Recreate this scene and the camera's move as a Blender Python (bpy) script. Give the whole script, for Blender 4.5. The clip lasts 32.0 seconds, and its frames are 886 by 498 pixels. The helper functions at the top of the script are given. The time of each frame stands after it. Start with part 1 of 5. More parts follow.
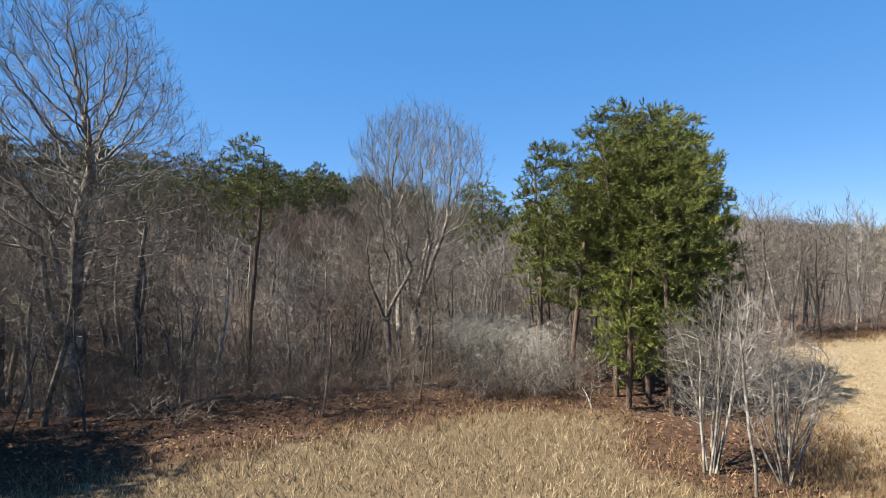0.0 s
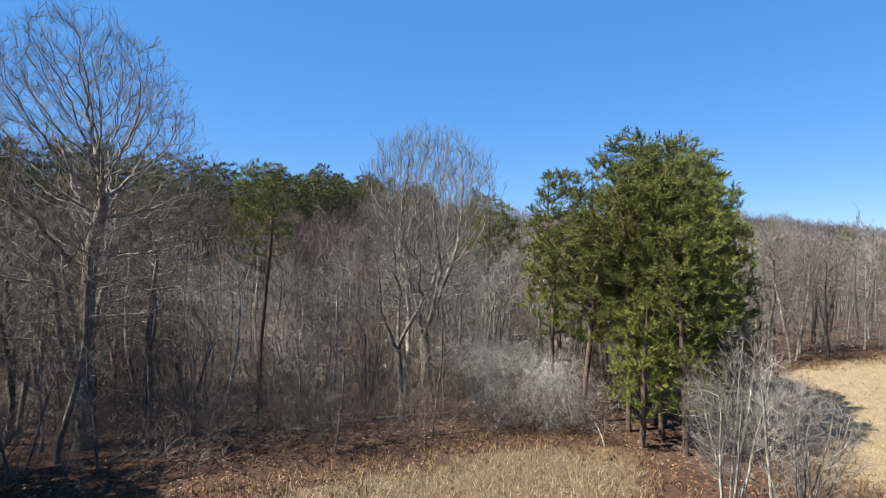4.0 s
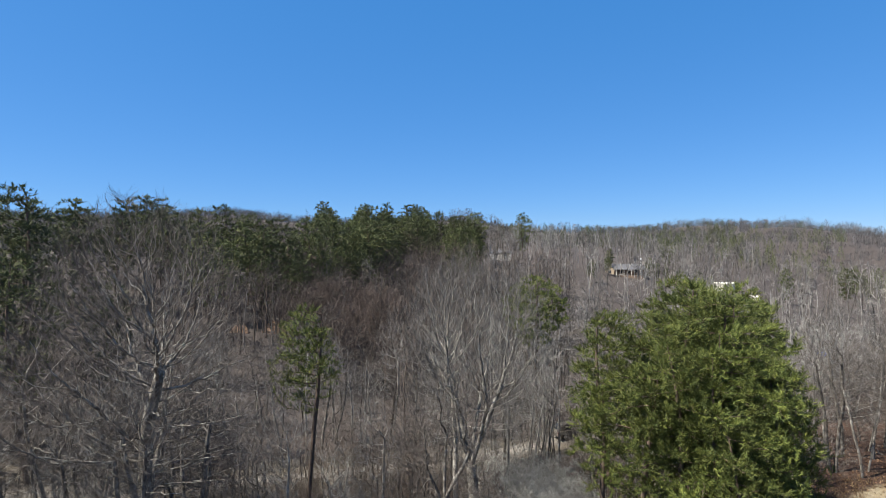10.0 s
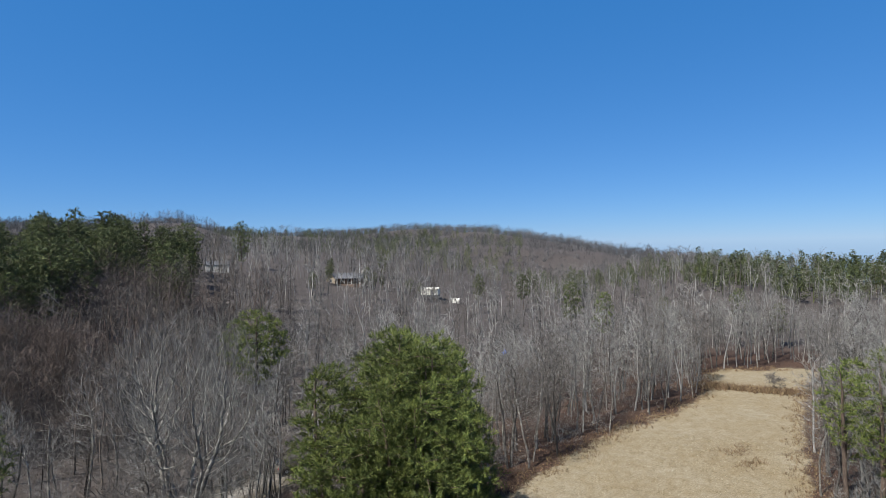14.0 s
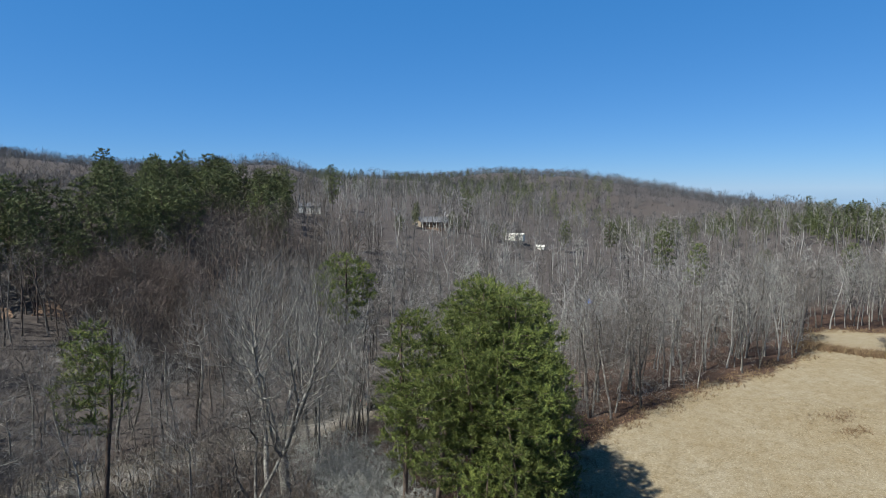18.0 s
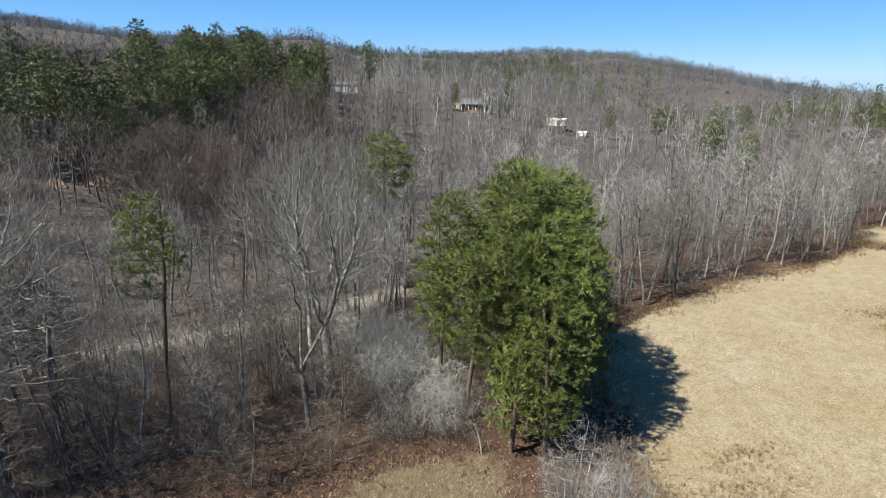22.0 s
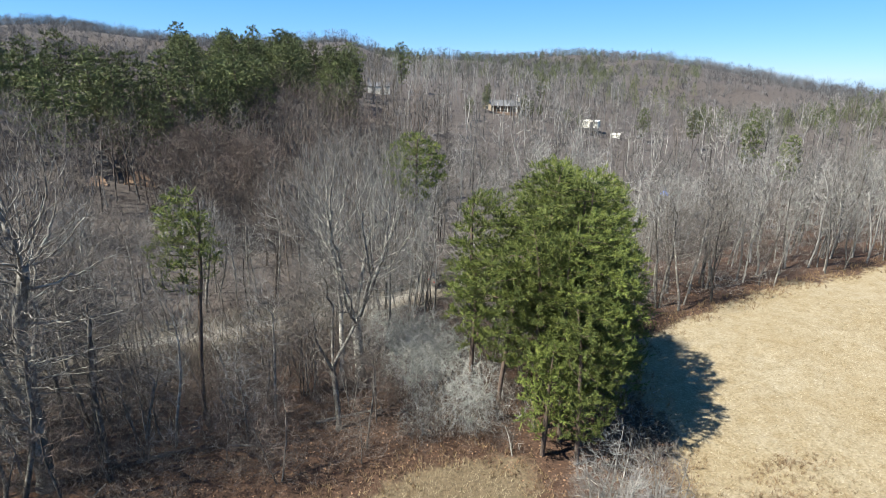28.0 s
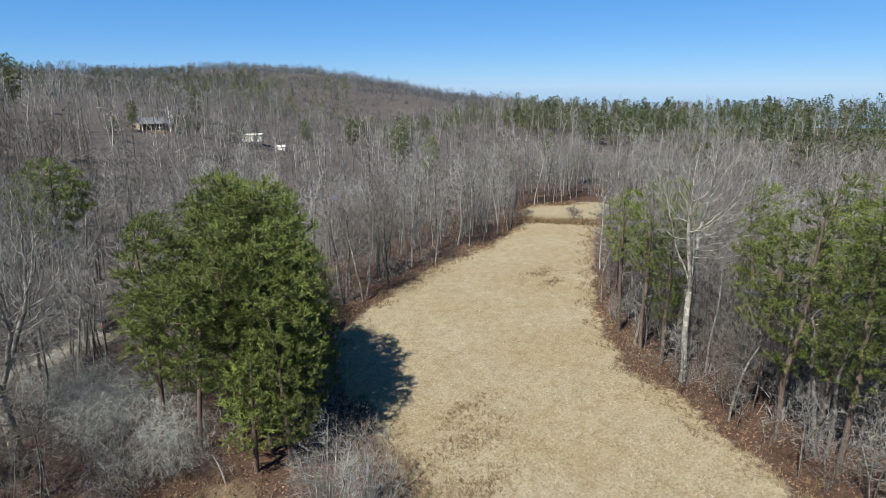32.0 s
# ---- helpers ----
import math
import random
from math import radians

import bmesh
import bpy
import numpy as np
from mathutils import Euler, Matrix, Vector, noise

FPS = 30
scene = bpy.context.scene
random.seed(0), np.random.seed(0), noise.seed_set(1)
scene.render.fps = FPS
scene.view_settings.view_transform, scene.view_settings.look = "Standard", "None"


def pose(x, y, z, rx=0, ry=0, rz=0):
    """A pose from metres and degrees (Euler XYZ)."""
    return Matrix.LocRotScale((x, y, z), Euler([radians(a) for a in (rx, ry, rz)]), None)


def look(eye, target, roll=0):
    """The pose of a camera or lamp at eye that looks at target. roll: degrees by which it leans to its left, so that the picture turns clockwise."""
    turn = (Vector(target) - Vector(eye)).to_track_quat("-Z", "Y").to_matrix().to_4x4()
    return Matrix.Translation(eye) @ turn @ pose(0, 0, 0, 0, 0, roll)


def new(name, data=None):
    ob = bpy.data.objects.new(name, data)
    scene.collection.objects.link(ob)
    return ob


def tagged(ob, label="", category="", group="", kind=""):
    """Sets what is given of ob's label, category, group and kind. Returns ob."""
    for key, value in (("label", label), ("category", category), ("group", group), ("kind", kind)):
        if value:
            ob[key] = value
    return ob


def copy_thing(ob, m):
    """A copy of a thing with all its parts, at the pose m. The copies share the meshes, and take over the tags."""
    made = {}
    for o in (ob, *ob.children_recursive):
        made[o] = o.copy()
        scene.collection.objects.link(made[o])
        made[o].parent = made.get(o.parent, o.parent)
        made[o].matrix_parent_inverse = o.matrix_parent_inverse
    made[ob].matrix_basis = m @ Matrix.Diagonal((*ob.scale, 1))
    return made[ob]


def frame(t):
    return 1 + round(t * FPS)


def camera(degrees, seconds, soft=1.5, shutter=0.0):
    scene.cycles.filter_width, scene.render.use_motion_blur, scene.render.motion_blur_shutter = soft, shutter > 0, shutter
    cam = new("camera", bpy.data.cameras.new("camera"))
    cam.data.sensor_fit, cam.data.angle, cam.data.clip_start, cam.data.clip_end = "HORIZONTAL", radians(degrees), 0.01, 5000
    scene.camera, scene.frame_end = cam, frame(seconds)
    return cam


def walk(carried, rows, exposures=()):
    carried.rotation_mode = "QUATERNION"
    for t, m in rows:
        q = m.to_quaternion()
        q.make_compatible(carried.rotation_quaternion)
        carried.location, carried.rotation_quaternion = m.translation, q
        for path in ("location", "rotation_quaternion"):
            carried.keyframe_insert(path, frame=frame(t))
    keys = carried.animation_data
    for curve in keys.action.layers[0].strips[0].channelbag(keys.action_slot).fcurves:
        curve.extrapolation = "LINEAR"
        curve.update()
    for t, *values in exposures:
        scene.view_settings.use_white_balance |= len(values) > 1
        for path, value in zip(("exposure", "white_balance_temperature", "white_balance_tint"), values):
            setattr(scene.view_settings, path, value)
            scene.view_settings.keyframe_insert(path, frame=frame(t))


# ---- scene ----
EXPOSURES = [(0, 1.74, 7300, 11), (8, 1.59, 6700, 10), (11, 1.35, 6500, 8), (13, 1.14, 6200, 8), (17.0, 1.0, 6150, 4), (18.5, 1.18, 6200, 4), (20, 1.48, 6350, 4), (22, 1.56, 6450, 4), (24.5, 1.85, 6500, 5), (26.5, 2.18, 6600, 6), (28, 1.8, 6450, 4), (30, 1.48, 6350, 4), (32, 1.27, 6300, 4)]
# seconds, eye x y z, turn to the left, tilt up, roll
PATH = [
    (0, 0.51, -0.06, 8.85, -8.40, 0.28, -0.47),
    (0.5, 0.34, -0.02, 9.05, -8.52, 0.17, -0.40),
    (1, 0.14, 0.02, 9.25, -8.56, 0.20, -0.32),
    (1.5, -0.04, 0.08, 9.48, -8.59, 0.15, -0.24),
    (2, -0.15, 0.20, 9.71, -8.49, 0.11, -0.19),
    (2.5, -0.14, 0.26, 10.00, -8.42, 0.00, -0.13),
    (3, -0.11, 0.26, 10.33, -8.35, -0.16, -0.08),
    (3.5, -0.12, 0.24, 10.73, -8.32, -0.34, -0.02),
    (5.5, -0.47, 0.42, 12.94, -8.15, -0.22, 0.17),
    (6, -0.58, 0.43, 13.63, -7.90, -0.13, 0.19),
    (6.5, -0.64, 0.44, 14.48, -7.70, -0.10, 0.16),
    (7, -0.59, 0.49, 15.43, -7.55, -0.06, 0.09),
    (7.5, -0.42, 0.55, 16.39, -7.00, -0.10, -0.01),
    (8, -0.23, 0.64, 17.30, -5.45, -0.08, -0.15),
    (8.5, -0.01, 0.71, 18.22, -4.41, -0.07, -0.31),
    (9, 0.13, 0.71, 19.07, -5.35, -0.06, -0.48),
    (9.5, 0.17, 0.66, 19.90, -5.37, -0.02, -0.61),
    (10, 0.19, 0.56, 20.72, -3.51, 0.04, -0.65),
    (10.5, 0.20, 0.44, 21.47, -2.59, 0.07, -0.66),
    (11, 0.18, 0.30, 22.18, -4.41, 0.00, -0.67),
    (11.5, 0.18, 0.18, 22.84, -8.80, -0.06, -0.70),
    (12, 0.19, 0.02, 23.41, -15.06, -0.15, -0.79),
    (12.5, 0.17, -0.18, 23.91, -21.15, -0.23, -0.94),
    (13, 0.13, -0.44, 24.38, -25.82, -0.28, -1.04),
    (13.5, 0.15, -0.66, 24.70, -28.62, -0.31, -1.07),
    (14, 0.17, -0.77, 24.79, -30.27, -0.41, -1.03),
    (14.5, 0.18, -0.69, 24.80, -27.71, -0.39, -0.98),
    (15, 0.20, -0.54, 24.78, -22.01, -0.29, -0.89),
    (15.5, 0.17, -0.43, 24.78, -21.60, -0.28, -0.80),
    (17.5, 0.27, -0.48, 25.12, -22.38, -2.62, -0.32),
    (18, 0.26, -0.44, 25.19, -21.91, -5.83, -0.23),
    (18.5, 0.29, -0.38, 25.21, -21.54, -9.07, -0.10),
    (19, 0.38, -0.29, 25.16, -21.48, -12.31, 0.05),
    (19.5, 0.46, -0.23, 25.07, -21.34, -15.51, 0.19),
    (20, 0.45, -0.18, 24.99, -21.11, -16.80, 0.34),
    (20.5, 0.40, -0.17, 24.92, -20.72, -16.81, 0.52),
    (21, 0.32, -0.18, 24.86, -20.23, -16.87, 0.69),
    (21.5, 0.18, -0.14, 24.82, -18.64, -17.00, 0.78),
    (22, 0.09, -0.08, 24.82, -18.43, -17.06, 0.84),
    (22.5, 0.06, 0.00, 24.80, -18.86, -17.08, 0.90),
    (23, 0.03, 0.13, 24.78, -17.69, -17.13, 0.92),
    (23.5, -0.04, 0.26, 24.81, -14.33, -17.18, 0.94),
    (24, -0.11, 0.36, 24.86, -8.66, -17.24, 0.97),
    (24.5, -0.17, 0.42, 24.88, -3.95, -17.26, 0.95),
    (26.5, -0.27, 0.26, 24.58, -0.87, -17.08, 0.84),
    (27, -0.24, 0.25, 24.55, -4.99, -17.01, 0.85),
    (27.5, -0.19, 0.22, 24.57, -10.40, -16.97, 0.83),
    (28, -0.10, 0.17, 24.57, -15.46, -16.91, 0.79),
    (28.5, -0.04, 0.14, 24.57, -19.56, -16.86, 0.68),
    (29, -0.08, 0.09, 24.59, -24.48, -16.81, 0.50),
    (29.5, -0.19, -0.04, 24.64, -28.85, -16.78, 0.34),
    (30, -0.27, -0.25, 24.70, -33.00, -16.78, 0.18),
    (30.5, -0.29, -0.58, 24.73, -38.26, -16.86, 0.08),
    (31, -0.28, -0.84, 24.67, -41.27, -16.95, -0.01),
    (31.5, -0.31, -1.02, 24.55, -44.20, -17.04, -0.11),
    (32, -0.36, -1.15, 24.46, -46.79, -15.52, -0.19),
]
cam = camera(74.4, 32.0, soft=0.55)
walk(cam, [(t, pose(x, y, z, 90 + tilt, 0, turn) @ pose(0, 0, 0, 0, 0, roll)) for t, x, y, z, turn, tilt, roll in PATH],
     exposures=EXPOSURES)

# ---- light ----
SUN_DIR = Vector((-0.985, -0.17, 1.36)).normalized()      # towards the sun
world = bpy.data.worlds.new("sky")
scene.world = world
world.use_nodes = True
wn = world.node_tree.nodes
sky = wn.new("ShaderNodeTexSky")
sky.sky_type = "NISHITA"
sky.sun_disc = False
sky.sun_elevation = math.asin(SUN_DIR.z)
sky.sun_rotation = math.atan2(SUN_DIR.x, SUN_DIR.y)
sky.altitude, sky.air_density, sky.dust_density, sky.ozone_density = 1500, 0.9, 0.0, 6.0
wn["Background"].inputs["Strength"].default_value = 0.05
deep = wn.new("ShaderNodeMix")
deep.data_type = "RGBA"
deep.inputs[0].default_value = 0.5
deep.inputs[7].default_value = (0.12, 2.35, 7.0, 1)
world.node_tree.links.new(sky.outputs["Color"], deep.inputs[6])
world.node_tree.links.new(deep.outputs[2], wn["Background"].inputs["Color"])
sun = new("sun", bpy.data.lights.new("sun", "SUN"))
sun.data.energy, sun.data.angle, sun.data.color = 5.0, radians(0.53), (1.0, 0.95, 0.88)
sun.matrix_world = look(SUN_DIR * 100, (0, 0, 0))

rng = np.random.default_rng(7)


# ---- materials ----
def material(name, rough=0.9):
    m = bpy.data.materials.new(name)
    m.use_nodes = True
    b = m.node_tree.nodes["Principled BSDF"]
    b.inputs["Roughness"].default_value = rough
    b.inputs["Specular IOR Level"].default_value = 0.25
    return m, m.node_tree.nodes, m.node_tree.links, b


def ramp(nodes, stops):
    r = nodes.new("ShaderNodeValToRGB")
    e = r.color_ramp.elements
    while len(e) < len(stops):
        e.new(0.5)
    for k, (at, c) in enumerate(stops):
        e[k].position, e[k].color = at, (*c, 1)
    return r


def noise_node(nodes, links, scale, detail=4.0, rough=0.55, coords=None):
    n = nodes.new("ShaderNodeTexNoise")
    n.inputs["Scale"].default_value, n.inputs["Detail"].default_value, n.inputs["Roughness"].default_value = scale, detail, rough
    if coords is not None:
        links.new(coords, n.inputs["Vector"])
    return n


def blend(nodes, links, fac, a, b, mode="MIX"):
    m = nodes.new("ShaderNodeMix")
    m.data_type, m.blend_type = "RGBA", mode
    for sock, v in ((m.inputs[0], fac), (m.inputs[6], a), (m.inputs[7], b)):
        if isinstance(v, (int, float)):
            sock.default_value = v
        elif isinstance(v, tuple):
            sock.default_value = (*v, 1)
        else:
            links.new(v, sock)
    return m.outputs[2]


def bark(name, dark, light, scale=3.0, per=0.35, patch=None, albedo_gain=0.66):
    """Bark or twigs: streaked along the stem, each tree a little lighter or darker."""
    # One even multiplier on all the given colours.
    dark, light, patch = [c and tuple(albedo_gain * v for v in c) for c in (dark, light, patch)]
    m, n, l, b = material(name, 0.92)
    co = n.new("ShaderNodeTexCoord").outputs["Object"]
    mp = n.new("ShaderNodeMapping")
    mp.inputs["Scale"].default_value = (1, 1, 0.25)
    l.new(co, mp.inputs["Vector"])
    fine = noise_node(n, l, scale * 4, 5, 0.6, mp.outputs[0])
    r = ramp(n, [(0.3, dark), (0.72, light)])
    l.new(fine.outputs[0], r.inputs[0])
    col = r.outputs[0]
    if patch:
        big = noise_node(n, l, scale * 0.7, 3, 0.6, co)
        pr = ramp(n, [(0.48, (0, 0, 0)), (0.58, (1, 1, 1))])
        l.new(big.outputs[0], pr.inputs[0])
        col = blend(n, l, pr.outputs[0], col, patch)
    info = n.new("ShaderNodeObjectInfo")
    isl = n.new("ShaderNodeNewGeometry")
    add = n.new("ShaderNodeMath")
    add.operation = "ADD"
    l.new(info.outputs["Random"], add.inputs[0])
    l.new(isl.outputs["Random Per Island"], add.inputs[1])
    hsv = n.new("ShaderNodeHueSaturation")
    mr = n.new("ShaderNodeMapRange")
    mr.inputs[2].default_value, mr.inputs[3].default_value, mr.inputs[4].default_value = 2.0, 1 - per, 1 + per
    l.new(add.outputs[0], mr.inputs[0])
    own = n.new("ShaderNodeAttribute")
    own.attribute_name = "tone"
    val = n.new("ShaderNodeMath")
    val.operation = "ADD"
    l.new(mr.outputs[0], val.inputs[0])
    l.new(own.outputs["Fac"], val.inputs[1])
    l.new(val.outputs[0], hsv.inputs["Value"])
    l.new(col, hsv.inputs["Color"])
    l.new(hsv.outputs[0], b.inputs["Base Color"])
    bump = n.new("ShaderNodeBump")
    bump.inputs["Strength"].default_value, bump.inputs["Distance"].default_value = 0.6, 0.02
    l.new(fine.outputs[0], bump.inputs["Height"])
    l.new(bump.outputs[0], b.inputs["Normal"])
    return m


def foliage(name, a, b_, c, per=0.3):
    m, n, l, b = material(name, 0.7)
    isl = n.new("ShaderNodeNewGeometry")
    info = n.new("ShaderNodeObjectInfo")
    co = n.new("ShaderNodeTexCoord").outputs["Object"]
    big = noise_node(n, l, 1.6, 4, 0.75, co)
    add = n.new("ShaderNodeMath")
    add.operation = "MULTIPLY_ADD"
    l.new(isl.outputs["Random Per Island"], add.inputs[0])
    add.inputs[1].default_value = 0.45
    l.new(big.outputs[0], add.inputs[2])
    r = ramp(n, [(0.35, a), (0.65, b_), (0.95, c)])
    l.new(add.outputs[0], r.inputs[0])
    hsv = n.new("ShaderNodeHueSaturation")
    mr = n.new("ShaderNodeMapRange")
    mr.inputs[3].default_value, mr.inputs[4].default_value = 1 - per, 1 + per
    l.new(info.outputs["Random"], mr.inputs[0])
    l.new(mr.outputs[0], hsv.inputs["Value"])
    l.new(r.outputs[0], hsv.inputs["Color"])
    l.new(hsv.outputs[0], b.inputs["Base Color"])
    b.inputs["Transmission Weight"].default_value = 0.0
    return m


BARK = bark("grey_bark", (0.06, 0.05, 0.042), (0.2, 0.175, 0.15), patch=(0.26, 0.245, 0.215), albedo_gain=0.56)
BARK_MID = bark("mid_bark", (0.1, 0.085, 0.07), (0.31, 0.28, 0.24), patch=(0.4, 0.375, 0.33), albedo_gain=0.56)
BARK_PALE = bark("pale_bark", (0.15, 0.13, 0.11), (0.4, 0.365, 0.315), patch=(0.5, 0.47, 0.41), albedo_gain=0.56)
BARK_PINE = bark("pine_bark", (0.09, 0.06, 0.045), (0.24, 0.18, 0.14), albedo_gain=0.5)
TWIG = bark("grey_twigs", (0.15, 0.14, 0.127), (0.34, 0.32, 0.292), 1.0, 0.55)
TWIG_BROWN = bark("brown_twigs", (0.085, 0.072, 0.063), (0.2, 0.173, 0.15), 1.0, 0.55)
# Dark bark, with the shade of slope and thicket put into its colour.
TWIG_DARK_SHADED = bark("dark_shaded_twigs", (0.05, 0.04, 0.034), (0.15, 0.122, 0.1), 1.0, 0.55)
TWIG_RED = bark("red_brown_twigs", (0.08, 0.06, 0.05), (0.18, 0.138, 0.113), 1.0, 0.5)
# Bark greyed to put the distance haze into the ridge's twig colour.
TWIG_RIDGE_HAZE = bark("hazed_ridge_twigs", (0.075, 0.073, 0.075), (0.19, 0.18, 0.178), 0.2, 0.5)
TWIG_PALE = bark("pale_twigs", (0.23, 0.225, 0.205), (0.4, 0.395, 0.36), 1.0, 0.35)
NEEDLE = foliage("pine_needles", (0.023, 0.035, 0.008), (0.059, 0.078, 0.017), (0.14, 0.154, 0.033))
NEEDLE_DEAD = foliage("dead_needles", (0.07, 0.03, 0.018), (0.15, 0.07, 0.04), (0.24, 0.13, 0.075))
NEEDLE_DARK = foliage("dark_needles", (0.02, 0.028, 0.01), (0.052, 0.065, 0.022), (0.115, 0.125, 0.042))


# ---- mesh helpers ----
def mesh_of(name, v, f, mat, smooth=False):
    v, f = np.asarray(v, np.float32), np.asarray(f, np.int32)
    me = bpy.data.meshes.new(name)
    k = f.shape[1]
    me.vertices.add(len(v))
    me.vertices.foreach_set("co", v.ravel())
    me.loops.add(f.size)
    me.loops.foreach_set("vertex_index", f.ravel())
    me.polygons.add(len(f))
    me.polygons.foreach_set("loop_start", np.arange(0, f.size, k, dtype=np.int32))
    me.polygons.foreach_set("loop_total", np.full(len(f), k, dtype=np.int32))
    if smooth:
        me.polygons.foreach_set("use_smooth", np.ones(len(f), dtype=bool))
    me.update(calc_edges=True)
    me.materials.append(mat)
    return me


def join(parts):
    vs, fs, n = [], [], 0
    for v, f in parts:
        if len(v):
            vs.append(v), fs.append(f + n)
            n += len(v)
    return np.concatenate(vs), np.concatenate(fs)


def unit(a):
    return a / np.maximum(np.linalg.norm(a, axis=-1, keepdims=True), 1e-9)


def tube(pts, radii, sides=5):
    """A tapered tube along a line of points, as triangles, closed at its tip."""
    pts = np.asarray(pts, float)
    d = unit(np.gradient(pts, axis=0))
    ref = np.where(np.abs(d[:, 2:3]) > 0.9, [[1.0, 0, 0]], [[0, 0, 1.0]])
    u = unit(np.cross(d, ref))
    w = np.cross(d, u)
    a = np.arange(sides) * 2 * np.pi / sides
    ring = pts[:, None] + np.asarray(radii)[:, None, None] * (np.cos(a)[None, :, None] * u[:, None] + np.sin(a)[None, :, None] * w[:, None])
    n = len(pts)
    i, j = np.meshgrid(np.arange(n - 1), np.arange(sides), indexing="ij")
    a0, a1 = i * sides + j, i * sides + (j + 1) % sides
    f = np.concatenate([np.stack([a0, a1, a1 + sides], -1).reshape(-1, 3), np.stack([a0, a1 + sides, a0 + sides], -1).reshape(-1, 3)])
    return ring.reshape(-1, 3), f


def tubes(lines, radii, sides=3):
    """Many tapered tubes at once: lines (n, k, 3), radii (n, k)."""
    n, k, _ = lines.shape
    d = unit(np.gradient(lines, axis=1))
    ref = np.where(np.abs(d[..., 2:3]) > 0.9, [1.0, 0, 0], [0, 0, 1.0])
    u = unit(np.cross(d, ref))
    w = np.cross(d, u)
    a = np.arange(sides) * 2 * np.pi / sides
    ring = lines[:, :, None] + radii[:, :, None, None] * (np.cos(a)[:, None] * u[:, :, None] + np.sin(a)[:, None] * w[:, :, None])
    m, i, j = np.meshgrid(np.arange(n), np.arange(k - 1), np.arange(sides), indexing="ij")
    base = m * k * sides + i * sides
    a0, a1 = base + j, base + (j + 1) % sides
    f = np.concatenate([np.stack([a0, a1, a1 + sides], -1).reshape(-1, 3), np.stack([a0, a1 + sides, a0 + sides], -1).reshape(-1, 3)])
    return ring.reshape(-1, 3), f


def slivers(p, d, length, width, r):
    """Thin tapered twigs or needles from points p along d."""
    side = unit(np.cross(d, r.normal(size=p.shape))) * (np.asarray(width)[..., None] if np.ndim(width) else width) * 0.5
    tip = p + d * np.asarray(length)[:, None]
    v = np.stack([p - side, p + side, tip], 1).reshape(-1, 3)
    return v, np.arange(len(v)).reshape(-1, 3)


def grow(r, starts, dirs, lengths, steps, bend, lift):
    """Branch lines that wander and bend upwards (lift > 0) or droop (lift < 0)."""
    n = len(starts)
    out = np.zeros((n, steps + 1, 3))
    out[:, 0] = starts
    d = unit(dirs)
    for k in range(steps):
        d = unit(d + r.normal(scale=bend, size=(n, 3)) + np.array([0, 0, lift]))
        out[:, k + 1] = out[:, k] + d * (np.asarray(lengths) / steps)[:, None]
    return out


def along(lines, which, t):
    """Points and directions at the parts t (0..1) of the chosen lines."""
    k = lines.shape[1] - 1
    s = np.clip(t * k, 0, k - 1e-6)
    i = s.astype(int)
    a, b = lines[which, i], lines[which, i + 1]
    return a + (b - a) * (s - i)[:, None], unit(b - a)


def fan(r, d, spread):
    """Directions turned away from d by about spread (radians)."""
    q = unit(np.cross(d, r.normal(size=d.shape)))
    return unit(d * np.cos(spread)[:, None] + q * np.sin(spread)[:, None])


def ribbons(lines, widths, r):
    """Flat tapered strips along many lines: branches too thin to show a section."""
    n, k, _ = lines.shape
    d = unit(np.gradient(lines, axis=1))
    side = unit(np.cross(d, r.normal(size=(n, 1, 3)))) * widths[:, :, None] * 0.5
    v = np.stack([lines - side, lines + side], 2).reshape(-1, 3)
    m, i = np.meshgrid(np.arange(n), np.arange(k - 1), indexing="ij")
    a = (m * 2 * k + i * 2).ravel()
    return v, np.concatenate([np.stack([a, a + 1, a + 3], -1), np.stack([a, a + 3, a + 2], -1)])


def to_shell(p, d, zc, wide, tall):
    """How far from p along d the egg-shaped outline of the crown lies."""
    s = np.array([1 / wide, 1 / wide, 1 / tall])
    q, e = (p - [0, 0, zc]) * s, d * s
    a, b, c = (e * e).sum(-1), (q * e).sum(-1), (q * q).sum(-1) - 1
    disc = np.maximum(b * b - a * c, 0)
    return np.where(c > 0, 0.3 * wide, np.clip((-b + np.sqrt(disc)) / a, 0.12 * wide, 1.9 * wide))


